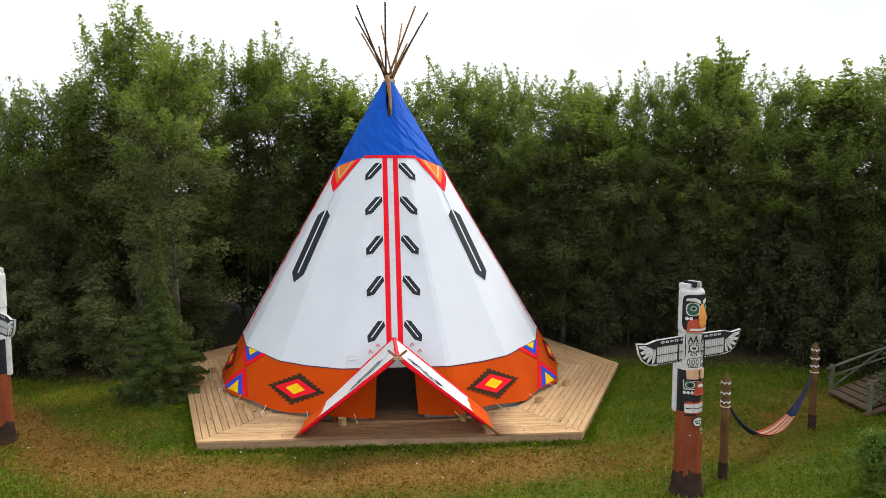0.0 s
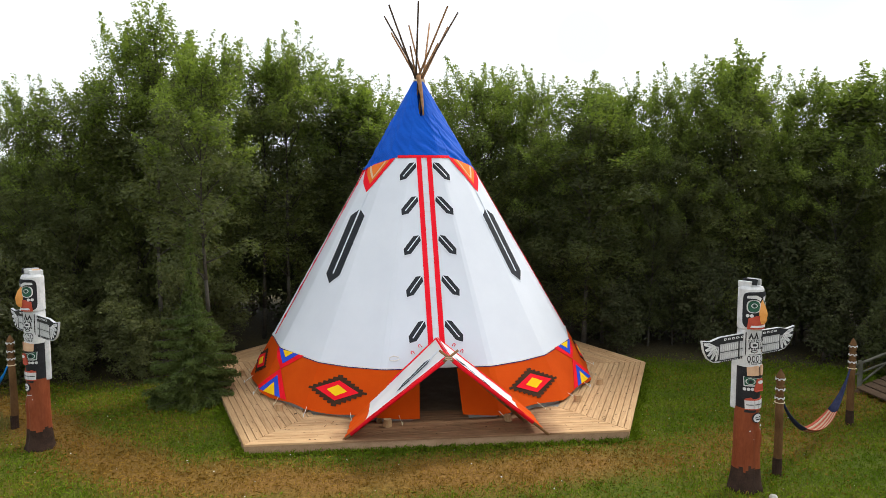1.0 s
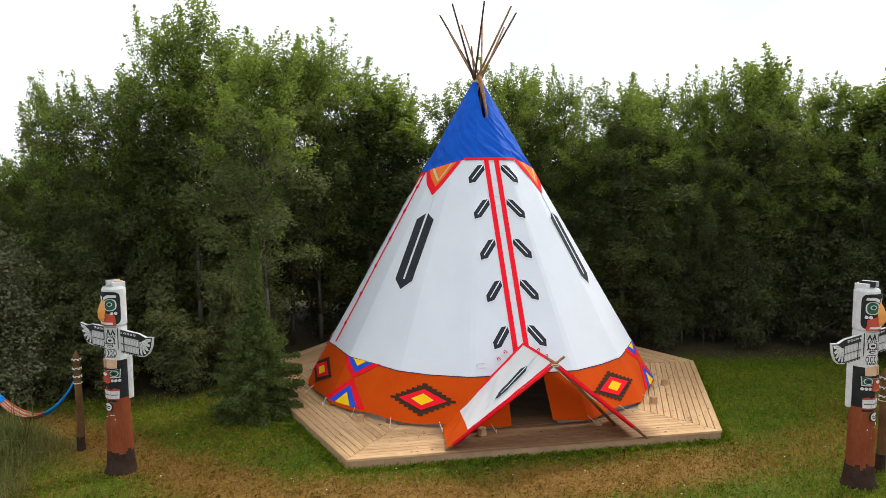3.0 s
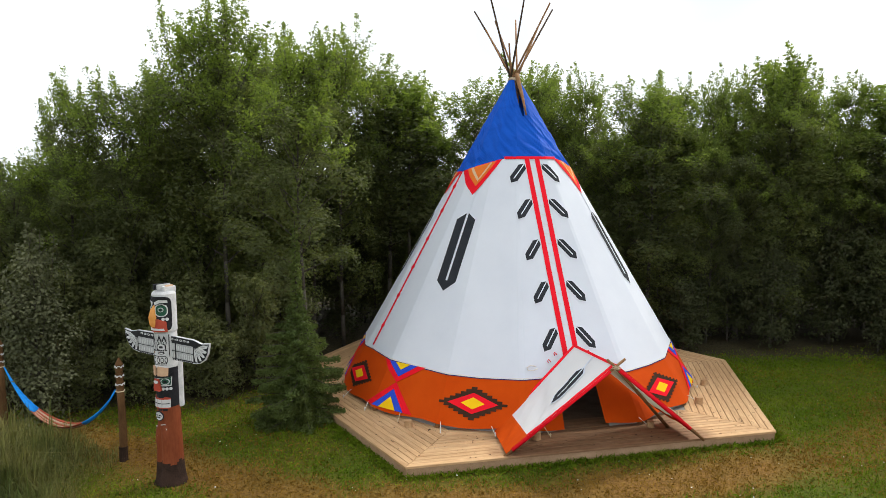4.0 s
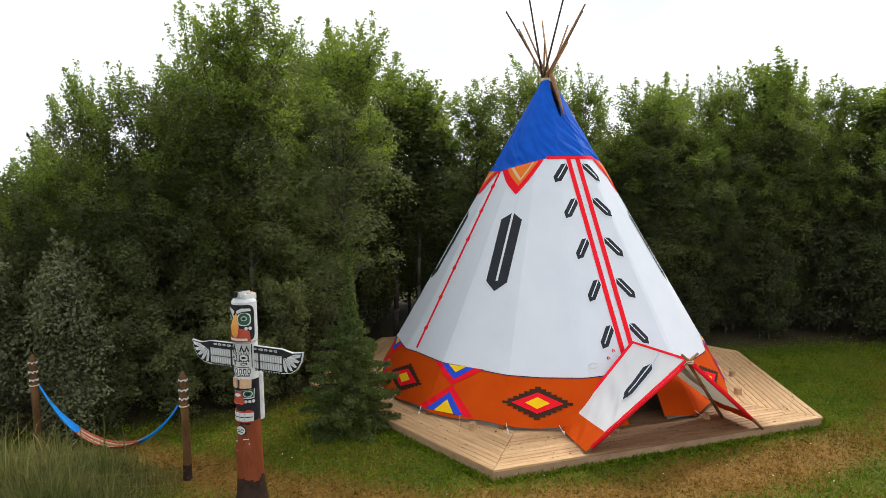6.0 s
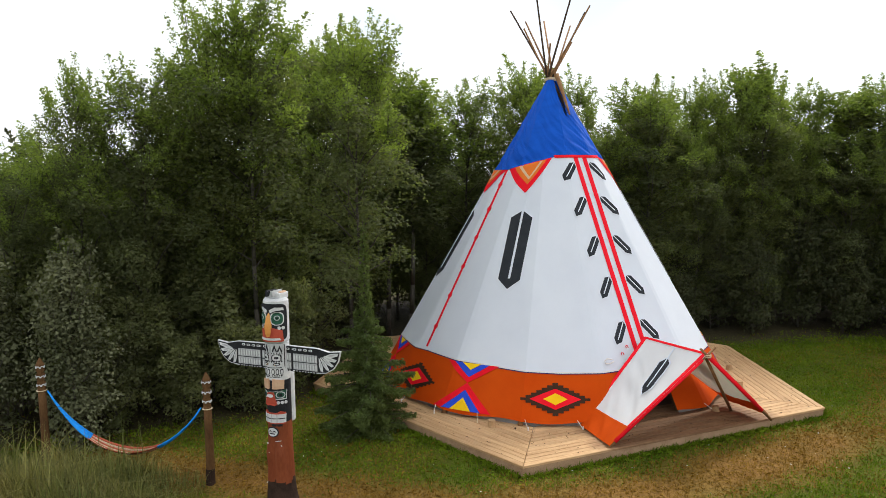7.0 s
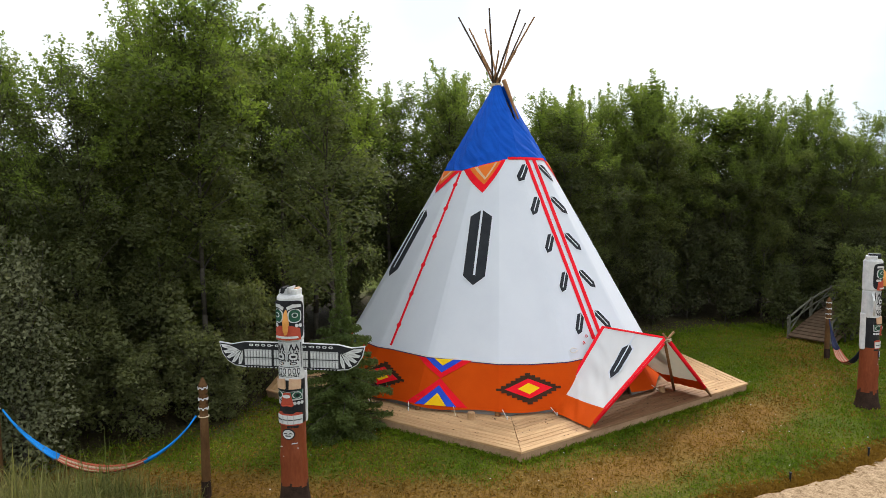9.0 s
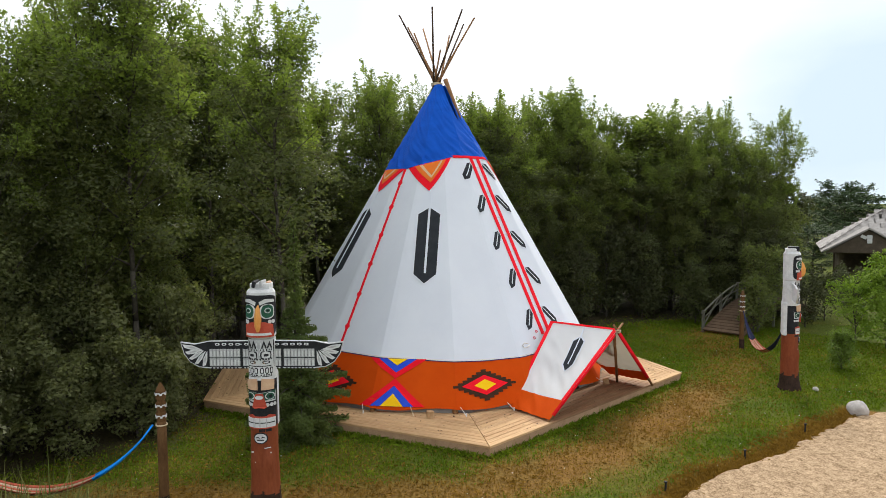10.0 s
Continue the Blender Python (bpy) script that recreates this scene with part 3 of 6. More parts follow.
def feather(parent, place, width, length, point, quill=0.0, cell=0.12, name="feather"):
    bm = bmesh.new()
    rim = 0.02
    slab(bm, feather_outline(width + 2 * rim, length + 2.4 * rim, point + 0.01), place, 0.003, 1, cell)
    slab(bm, feather_outline(width, length, point), place, 0.006, 0, cell)
    q = max(0.008, width * 0.05)
    slab(bm, [(-q, -length / 2 + point * 1.1), (q, -length / 2 + point * 1.1), (q, length / 2 + quill), (-q, length / 2 + quill)], place, 0.009, 1, cell)
    return part(name, bm, [BLACK, CANVAS], parent, "charcoal feather with a white quill")


def stepped(parent, place, width, height, cell=0.14):
    """A lozenge with a stepped dark edge, a red field and a yellow heart."""
    bm = bmesh.new()
    n = 6
    w, h = width / 2, height / 2
    half = [w * (1 - k / (n + 0.55)) for k in range(n, -1, -1)]
    xs = [-x for x in half[::-1]] + half
    ys = [h * (k - 0.5) / (n + 0.5) for k in range(-n, n + 2)]
    made = {}

    def knot(i, j, out):
        if (i, j, out) not in made:
            made[i, j, out] = bm.verts.new(place(xs[i], ys[j], out))
        return made[i, j, out]

    def filled(i, j):
        return 0 <= i < len(xs) - 1 and 0 <= j < len(ys) - 1 and abs(xs[i] + xs[i + 1]) / 2 < w * (1 - abs(j - n) / (n + 0.55))

    for i in range(len(xs) - 1):
        for j in range(len(ys) - 1):
            if filled(i, j):
                bm.faces.new((knot(i, j, 0.005), knot(i + 1, j, 0.005), knot(i + 1, j + 1, 0.005), knot(i, j + 1, 0.005)))
                for di, dj, p, q in ((-1, 0, (i, j + 1), (i, j)), (1, 0, (i + 1, j), (i + 1, j + 1)), (0, -1, (i, j), (i + 1, j)), (0, 1, (i + 1, j + 1), (i, j + 1))):
                    if not filled(i + di, j + dj):
                        bm.faces.new((knot(*q, 0.005), knot(*p, 0.005), knot(*p, 0.0), knot(*q, 0.0)))
    for share, tall, slot, d in ((0.74, 0.64, 1, 0.010), (0.35, 0.36, 2, 0.014)):
        a, b = w * share, h * tall
        slab(bm, [(a, 0), (0, b), (-a, 0), (0, -b)], place, d, slot, cell)
    return part("lozenge", bm, [DARKBROWN, RED, YELLOW], parent, "stepped dark lozenge with a red field and yellow heart")


def build_tipi():
    tipi = thing("tipi", BASE, "large white canvas tipi with blue crown and orange band", "tipi")

    def door(a, z):
        return -6.5 < a < 6.5 and z < 0.90

    part("cover", cloth(white_edge, blue_edge, 22, 0, door), CANVAS, tipi, "white canvas cover pulled taut over the poles")
    part("skirt", cloth(hem, white_edge, 6, 0, door), ORANGE, tipi, "burnt orange canvas band round the foot")
    part("crown", cloth(blue_edge, lambda a: 5.62, 58, 0.004, lambda a, z: abs(a) < 2 + 11 * (z - 4.95) / 0.5 and z > 4.95, 2, 0.026), BLUE, tipi, "wrinkled bright blue canvas crown")
    bm = cloth(lambda a: 0.15, lambda a: 0.55, 2, -0.09, lambda a, z: -9 < a < 8)
    part("liner", bm, LINER, tipi, "grey inner liner below the hem")
    # added, not seen: a dark sheet that stands in for the shade indoors
    part("shade_sheet", cloth(lambda a: 0.16, lambda a: 1.75, 3, -0.14, lambda a, z: -9 < a < 8), INSIDE_SHADE, tipi, "added dark brown sheet for the shade inside the door")
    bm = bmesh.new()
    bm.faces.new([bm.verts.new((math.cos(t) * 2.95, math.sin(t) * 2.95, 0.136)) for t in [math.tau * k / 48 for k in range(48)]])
    part("floor_mat", bm, INSIDE_SHADE, tipi, "dark floor mat")
    for low, high, m, name in ((lambda a: white_edge(a) - 0.012, lambda a: white_edge(a) + 0.001, NAVY, "seam"), (lambda a: white_edge(a) + 0.002, lambda a: white_edge(a) + 0.020, CORD, "piping")):
        part(name, cloth(low, high, 1, 0.007, door), m, tipi)

    # poles, which cross at the crown and fan out above it
    knot = Vector((TIP.x + 0.02, TIP.y + 0.12, 5.66))
    for i, a in enumerate(POLES):
        foot = cover(a, 0.16, -0.075)
        spin = Vector((math.cos(radians(a + FRONT)), math.sin(radians(a + FRONT)), 0)) * 0.055
        mid = knot + spin
        over = (mid - foot).normalized()
        length = (1.55, 0.12, 1.35, 1.75, 0.85, 1.6, 0.15, 1.8, 0.75, 1.7, 0.1, 1.15, 1.65, 0.2, 1.5)[i]
        bm = bmesh.new()
        rod(bm, foot, mid + over * min(length * 0.90, 1.46), 0.045, 0.015, 8, bend=0.03 * (-1) ** i, steps=6)
        part("pole", bm, DARKPOLE if i in (3, 7, 9, 12) else POLE, tipi, "peeled brown lodge pole", True)
    bm = bmesh.new()
    for k in range(3):
        ring = [knot + Vector((math.cos(t) * 0.105, math.sin(t) * 0.105, -0.03 + 0.02 * k)) for t in [math.tau * j / 14 for j in range(14)]]
        tube(bm, ring, 0.010, 6, True)
    part("rope", bm, ROPE, tipi, "pale rope lashing", True)
    # the loose pole end in the smoke hole
    bm = bmesh.new()
    rod(bm, cover(4, 4.93, 0.05), cover(-3, 5.66, 0.09), 0.014, 0.045, 8, bend=0.02, steps=4)
    part("pole", bm, POLE, tipi, "peeled brown lodge pole", True)

    # the laced front
    for side in (-1, 1):
        bm = bmesh.new()
        slab(bm, [(side * 0.052, -0.22), (side * 0.137, -0.22), (side * 0.137, 3.36), (side * 0.052, 3.36)][::side], on_cover(0, 1.30), 0.005, 0, 0.3)
        part("front_stripe", bm, RED, tipi, "red stripe beside the lacing")
    for k in range(19):
        bm = bmesh.new()
        z = 1.42 + k * 0.152
        w = math.degrees(0.062 / radius_at(z))
        rod(bm, cover(-w * 0.8, z, 0.012), cover(w * 0.8, z - 0.012, 0.012), 0.0035, 0.0035, 6)
        part("lacing_pin", bm, CORD, tipi)
    # small feathers down both sides of the lacing
    for z in (3.93, 3.34, 2.69, 2.05, 1.375):
        for side in (-1, 1):
            at = math.degrees(side * 0.305 / radius_at(z))
            feather(tipi, on_cover(at, z, side * 33), 0.15, 0.44, 0.085)
    # the red line down each side, with its lozenges
    for a in (-81, 81, 180):
        bm = bmesh.new()
        slab(bm, [(-0.022, -1.55), (0.022, -1.55), (0.022, 1.92), (-0.022, 1.92)], on_cover(a, 2.32), 0.005, 0, 0.3)
        for z in (3.72, 3.29, 2.80, 2.31, 1.82, 1.31):
            slab(bm, [(0, -0.085), (0.048, 0), (0, 0.085), (-0.048, 0)], on_cover(a, z), 0.008, 0, 0.3)
        part("side_stripe", bm, RED, tipi, "red stripe with small lozenges")
    # the great feathers and the pennants over them
    for a in (-51.5, -107, 48, 107):
        feather(tipi, on_cover(a, 2.65), 0.385, 1.45, 0.17, 0.36, 0.14, "great_feather")
        s = 1 if a > 0 else -1
        flip = s if abs(a) < 90 else -s
        near, far = a - flip * 19.5, a + flip * 26
        for share, slot in ((1.0, 0), (0.72, 1), (0.52, 2), (0.40, 1)):
            bm = bmesh.new()
            top_n, top_f = blue_edge(near), blue_edge(far)
            c = Vector((a, 3.98))
            pts = [Vector((near, top_n)), Vector((far, top_f)), Vector((a + flip * 1.5, 3.57))]
            pts = [((c.x + (p.x - c.x) * share), min(c.y + (p.y - c.y) * share + (0.0 if share == 1 else 0.03), blue_edge(p.x))) for p in pts]
            if share < 1:
                pts = [(pts[0][0], blue_edge(pts[0][0]) - 0.003), (pts[1][0], blue_edge(pts[1][0]) - 0.003), pts[2]]
            depth = 0.004 + 0.003 * (1 - share) * 4
            stretched = [((x - a) * 0.02, y) for x, y in pts]
            slab(bm, stretched, lambda u, v, out, a=a: cover(a + u / 0.02, v, 0.008 + out), depth, 0, 0.12)
            part("pennant", bm, (RED, PENNANT, SAND_CLOTH)[slot], tipi)
    for side in (-1, 1):
        bm = bmesh.new()
        slab(bm, [(side * x, y) for x, y in ((0.0, 4.17), (0.58, 4.17), (0.62, 4.215), (0.0, 4.215))][::side], lambda u, v, out: cover(u / 0.02, v, 0.008 + out), 0.005, 0, 0.08)
        part("crown_trim", bm, RED, tipi, "red trim under the crown")
    # the band's figures
    for a in (-31, 31, -80, 80, -131, 131, 180):
        stepped(tipi, on_cover(a, 0.51), 1.05, 0.50)
    for a in (-58, 58, -103, 103, -155, 155):
        for up in (1, -1):
            for half, tip_z, slot, depth in ((9.3, 0.62, 0, 0.004), (6.1, 0.70, 1, 0.008), (3.2, 0.80, 2, 0.012)):
                bm = bmesh.new()
                edge = 0.895 if up > 0 else 0.235
                tip_at = tip_z if up > 0 else (0.62, 0.52, 0.41)[slot]
                pts = [(-half * 0.02, edge), (half * 0.02, edge), (0, tip_at)]
                slab(bm, pts if up > 0 else pts[::-1], lambda u, v, out, a=a: cover(a + u / 0.02, v, 0.006 + out), depth, 0, 0.12)
                part("hourglass_panel", bm, (RED, ROYAL, YELLOW)[slot], tipi)
    # ties from the hem to the deck
    for k in range(26):
        a = -176 + k * 13.7
        if -11 < a < 11:
            continue
        bm = bmesh.new()
        p = cover(a, 0.24, 0.012)
        q = cover(a + 1.2, 0.145, 0.09 + 0.04 * math.sin(k * 2.1))
        q.z = 0.15
        rod(bm, p, q, 0.005, 0.005, 6)
        rod(bm, q - Vector((0, 0, 0.02)), q + Vector((0, 0, 0.04)), 0.009, 0.010, 6)
        part("tie", bm, CORD if k % 3 else ROPE, tipi, "white cord tie" if k % 3 else "tan cord tie")
    # red loops along the porch seam, and a white hook of cord
    for side in (-1, 1):
        for a, z in ((5.6, 1.17), (8.0, 1.08)):
            bm = bmesh.new()
            tube(bm, [cover(side * (a + da), z + dz, 0.02 + o) for da, dz, o in ((-0.4, -0.014, 0.0), (0.05, 0.010, 0.014), (0.5, 0.02, 0.016), (0.7, 0.0, 0.010), (0.4, -0.02, 0.0))], 0.007)
            part("tie", bm, RED, tipi, "red cloth loop", True)
    bm = bmesh.new()
    tube(bm, [cover(a, z, 0.03) for a, z in ((-12.6, 1.02), (-14.4, 1.04), (-15.6, 1.01), (-15.2, 0.975), (-13.6, 0.97), (-12.2, 0.99))], 0.010)
    part("tie", bm, CORD, tipi, "white cord hook", True)
    return tipi


build_tipi()


# ---- the porch: two cloth wings over crossed poles ----
def build_porch():
    origin = Vector((-0.65, 8.6, 0.14))
    porch = thing("porch_awning", origin, "open white porch awning over crossed poles at the door", "awning")
    ridge_in, ridge_out = Vector((-0.80, 9.42, 1.33)), Vector((-0.63, 8.17, 1.35))
    for side in (-1, 1):
        if side < 0:
            low_in, low_out = Vector((-2.07, 9.14, 0.17)), Vector((-2.08, 8.30, 0.17))
        else:
            low_in, low_out = Vector((0.62, 9.26, 0.22)), Vector((0.70, 8.44, 0.24))
        facing = (low_out - ridge_out).cross(ridge_in - ridge_out).normalized()
        if facing.z < 0:
            facing = -facing

        def at(u, v, out=0.0, low_in=low_in, low_out=low_out, facing=facing, side=side):
            """u from the tipi outwards, v from the ridge down, both 0 to 1."""
            p = ridge_in.lerp(ridge_out, u).lerp(low_in.lerp(low_out, u), v)
            sag = 0.045 * math.sin(math.pi * v) * math.sin(math.pi * u) + (0.018 * noise.noise(Vector((2.2 * u + 1.6 * v, 9 * v - 5.5 * u, side * 3))) + 0.010 * noise.noise(Vector((4 * u, 20 * v - 12 * u, 7))) + 0.020 * v * noise.noise(Vector((1.3 * (u + v), 15 * v - 10 * u, 11)))) * min(1.0, 6 * u * (1 - u)) * min(1.0, 4 * v)
            return p - origin + facing * (out - sag)

        for name, v0, v1, m, label in (("awning_wing", 0.0, 0.80, AWNING, "white canvas wing"), ("awning_hem", 0.80, 1.0, ORANGE, "orange canvas hem")):
            bm = bmesh.new()
            n, k = 28, 28
            for o in (0.0, 0.004):
                g = [[bm.verts.new(at(i / n, v0 + (v1 - v0) * j / k, o)) for j in range(k + 1)] for i in range(n + 1)]
                for i in range(n):
                    for j in range(k):
                        bm.faces.new((g[i][j], g[i + 1][j], g[i + 1][j + 1], g[i][j + 1]))
            part(name, bm, m, porch, label, True)
        for pts in ([(0, 0), (1, 0), (1, 0.016), (0, 0.016)], [(0.95, 0), (1.0, 0), (1.0, 0.80), (0.95, 0.80)], [(0.0, 0), (0.05, 0), (0.05, 0.80), (0.0, 0.80)]):
            bm = bmesh.new()
            slab(bm, pts, lambda u, v, o, at=at: at(u, v, 0.008 + o), 0.005, 0, 0.05)
            part("border", bm, RED, porch, "red cloth border")
        wide = (low_out - low_in).length
        tall = (low_out - ridge_out).length

        def place(u, v, o, at=at, wide=wide, tall=tall, side=side):
            c, s = math.cos(radians(-side * 6)), math.sin(radians(-side * 6))
            return at(0.60 + (c * u - s * v) / 1.05, 0.32 - (s * u + c * v) / tall, 0.014 + o)
        feather(porch, place, 0.16, 0.70, 0.12, 0.2, 0.05)
        top = ridge_out - facing * 0.02 + Vector((0, 0.015, 0))
        way = (low_out - ridge_out).normalized()
        foot = top + way * (top.z - (0.0 if side < 0 else 0.14)) / -way.z
        bm = bmesh.new()
        rod(bm, foot - origin, top + (top - foot).normalized() * 0.15 - origin, 0.021, 0.018, 8, steps=2)
        part("porch_pole", bm, POLE, porch, "bare wooden pole", True)
        bm = bmesh.new()
        rod(bm, top.lerp(foot, 0.05) - origin, top.lerp(foot, 0.84) - origin, 0.027, 0.028, 10, steps=2)
        part("sleeve", bm, RED, porch, "red cloth sleeve round the pole", True)
    bm = bmesh.new()
    rod(bm, Vector((0.52, 9.02, 0.14)) - origin, Vector((-0.60, 8.27, 1.30)) - origin, 0.024, 0.022, 8)
    part("prop", bm, POLE, porch, "slanting wooden prop", True)
    bm = bmesh.new()
    for k in range(2):
        c = ridge_out - origin + Vector((0, 0, -0.04 + 0.025 * k))
        ring = [c + Vector((math.cos(t) * 0.045, math.sin(t) * 0.045, 0)) for t in [math.tau * j / 10 for j in range(10)]]
        tube(bm, ring, 0.007, 6, True)
    part("rope", bm, ROPE, porch, "pale rope lashing", True)


build_porch()


# ---- blocks that weigh down the hem ----
def log_block(a, out, turn, size):
    p = cover(a, 0.15, out) + BASE
    bm = bmesh.new()
    rings = rod(bm, (0, 0, 0), (0, 0, size * 0.85), size * 0.5, size * 0.45, 12, steps=3, bend=0.008)
    for ring in rings:
        for v in ring:
            v.co += Vector((noise.noise(v.co * 9 + p), noise.noise(v.co * 9 - p), 0)) * 0.018
    whole("log_block", bm, STUMP, (p.x, p.y, 0.138), "short sawn log block on the deck by the hem", "log", "log blocks round the tipi", turn=turn)


for a, out, turn, size in ((-47, 0.16, 10, 0.125), (43, 0.14, 50, 0.125), (17, 0.10, 80, 0.11), (-14, 0.12, 20, 0.13), (62, 0.15, 0, 0.12), (-88, 0.15, 30, 0.12)):
    log_block(a, out, turn, size)


# ---- painted totem poles, each one carved piece ----
def build_totem(at, turn, label):
    bm = bmesh.new()
    WHITE, GREY, BLK, BROWN, FOOT, GREEN, BEAK, REDP, TAN = range(9)

    def front(y):
        """Laid round the front of the pole; y is how far forward."""
        def place(u, v, o):
            a = u * 1.42 / 0.17
            r = -y + o
            return Vector((math.sin(a) * r, -math.cos(a) * r, v))
        return place

    def oval(cu, cv, ru, rv, n=18, power=2.0):
        pts = []
        for k in range(n):
            t = math.tau * k / n
            c, s = math.cos(t), math.sin(t)
            pts.append((cu + ru * math.copysign(abs(c) ** (2 / power), c), cv + rv * math.copysign(abs(s) ** (2 / power), s)))
        return pts

    def mirror(pts):
        return [(-u, v) for u, v in pts][::-1]

    def both(pts, y, d, slot):
        slab(bm, pts, front(y), d, slot, 0.05)
        slab(bm, mirror(pts), front(y), d, slot, 0.05)

    # the bare log: it flares at the foot, with two carved legs and a charred butt
    def log_point(t, z):
        """t: the angle from the front."""
        away = abs((t + math.pi) % math.tau - math.pi)
        r = 0.166 + 0.030 * (1 - z) ** 2 + 0.034 * math.exp(-max(0.0, z) / 0.10)
        leg = max(0.0, min(1.0, (z - 0.06) / 0.08, (0.74 - z) / 0.035))
        r += leg * (0.022 * math.exp(-((away - 0.55) / 0.30) ** 2) - 0.020 * math.exp(-(away / 0.13) ** 2) - 0.014 * math.exp(-((away - 1.12) / 0.12) ** 2))
        r += 0.020 * math.exp(-((z - 0.60) / 0.09) ** 2) * math.exp(-((away - 0.55) / 0.35) ** 2)
        r += max(0.0, 0.15 - z) / 0.15 * 0.032 * math.exp(-((away - 0.42) / 0.28) ** 2)
        r += 0.009 * noise.noise(Vector((math.cos(t) * 2, math.sin(t) * 2, z * 3 + at[0])))
        return Vector((math.sin(t) * r, -math.cos(t) * r, z))

    n, steps = 36, 34
    rings = [[bm.verts.new(log_point(math.tau * i / n, -0.02 + 1.02 * k / steps)) for i in range(n)] for k in range(steps + 1)]
    for k in range(steps):
        for i in range(n):
            f = bm.faces.new((rings[k][i], rings[k][(i + 1) % n], rings[k + 1][(i + 1) % n], rings[k + 1][i]))
            z, t = -0.02 + 1.02 * (k + 0.5) / steps, math.tau * i / n
            charred = 0.25 + 0.10 * noise.noise(Vector((math.cos(t) * 1.6, math.sin(t) * 1.6, at[1]))) + 0.05 * noise.noise(Vector((math.cos(t) * 6, math.sin(t) * 6, 2)))
            f.material_index = FOOT if z < charred else BROWN
            f.smooth = True
    for u, v, w in ((0.03, 0.775, 0.05), (-0.07, 0.62, 0.03)):
        slab(bm, [(u, v), (u + w, v + 0.006), (u + w, v + 0.013), (u, v + 0.009)], front(-0.19), 0.006, WHITE)
    slab(bm, [(-0.085, 0.724), (0.085, 0.716), (0.085, 0.727), (-0.085, 0.735)], front(-0.184), 0.008, WHITE)
    slab(bm, oval(0, 0.885, 0.062, 0.062), front(-0.168), 0.012, BLK)
    slab(bm, oval(0, 0.885, 0.05, 0.05), front(-0.178), 0.008, WHITE)
    both([(0.006, 0.893), (0.02, 0.905), (0.038, 0.893), (0.038, 0.885), (0.02, 0.895), (0.006, 0.884)], -0.186, 0.004, BLK)
    slab(bm, [(-0.025, 0.862), (0.025, 0.862), (0.03, 0.872), (-0.03, 0.872)], front(-0.186), 0.004, BLK)
    # lower mask
    rod(bm, (0, 0, 0.95), (0, 0, 1.52), 0.166, 0.166, 24, BLK)
    block(bm, (0, 0.125, 1.26), (0.31, 0.10, 0.60), None, WHITE, 0.03)
    y = -0.166
    slab(bm, [(-0.15, 1.27), (0.15, 1.27), (0.16, 1.40), (0, 1.375), (-0.16, 1.40)], front(y), 0.006, WHITE, 0.05)
    slab(bm, [(-0.14, 1.285), (0.14, 1.285), (0.148, 1.385), (0, 1.36), (-0.148, 1.385)], front(y - 0.006), 0.005, GREEN, 0.05)
    for s in (-1, 1):
        slab(bm, oval(s * 0.088, 1.33, 0.045, 0.04), front(y - 0.010), 0.004, WHITE)
        slab(bm, oval(s * 0.088, 1.33, 0.036, 0.031), front(y - 0.013), 0.004, GREEN)
        slab(bm, oval(s * 0.088, 1.33, 0.017, 0.017), front(y - 0.017), 0.004, BLK)
        for j in range(3):
            slab(bm, oval(s * (0.065 + 0.038 * j), 1.235, 0.017, 0.019, 12), front(y), 0.008, WHITE)
    slab(bm, [(-0.028, 1.36), (0.028, 1.36), (0.055, 1.22), (0.035, 1.205), (0, 1.215), (-0.035, 1.205), (-0.055, 1.22)], front(y - 0.008), 0.03, REDP)
    slab(bm, oval(0, 1.325, 0.03, 0.02, 12), front(y - 0.038), 0.006, WHITE)
    slab(bm, [(-0.13, 0.985), (0.13, 0.985), (0.135, 1.115), (0.08, 1.135), (0.05, 1.115), (-0.05, 1.115), (-0.08, 1.135), (-0.135, 1.115)], front(y), 0.016, REDP, 0.05)
    slab(bm, [(-0.13, 1.0), (0.13, 1.0), (0.135, 1.10), (-0.135, 1.10)], front(y - 0.016), 0.006, WHITE, 0.05)
    for u in (-0.05, 0.0, 0.05):
        slab(bm, [(u - 0.004, 1.0), (u + 0.004, 1.0), (u + 0.004, 1.10), (u - 0.004, 1.10)], front(y - 0.022), 0.003, GREY)
    slab(bm, [(-0.12, 1.045), (0.12, 1.045), (0.12, 1.055), (-0.12, 1.055)], front(y - 0.022), 0.003, BLK, 0.05)
    # claws
    both([(0.015, 1.40), (0.12, 1.40), (0.125, 1.50), (0.02, 1.52)], y + 0.004, 0.03, TAN)
    both([(0.0, 1.40), (0.055, 1.425), (0.12, 1.41), (0.165, 1.45), (0.16, 1.39), (0.0, 1.37)], y - 0.008, 0.012, BLK)
    # breast
    rings = rod(bm, (0, 0, 1.50), (0, 0, 1.93), 0.172, 0.165, 20, WHITE, 0, 4)
    y = -0.166
    slab(bm, [(-0.125, 1.52), (0.125, 1.52), (0.135, 1.93), (-0.135, 1.93)], front(y + 0.02), 0.02, GREY, 0.05)
    y = -0.168
    for s in (-1, 1):
        slab(bm, oval(s * 0.062, 1.765, 0.05, 0.042, 16, 4), front(y), 0.004, BLK)
        slab(bm, oval(s * 0.062, 1.765, 0.038, 0.030, 16, 4), front(y - 0.004), 0.003, WHITE)
        slab(bm, oval(s * 0.062, 1.765, 0.020, 0.014, 12, 4), front(y - 0.007), 0.003, BLK)
        for j in range(3):
            slab(bm, oval(s * (0.025 + 0.042 * j), 1.60, 0.016, 0.035, 12, 3), front(y), 0.004, BLK)
            slab(bm, oval(s * (0.025 + 0.042 * j), 1.60, 0.009, 0.024, 12, 3), front(y - 0.004), 0.003, WHITE)
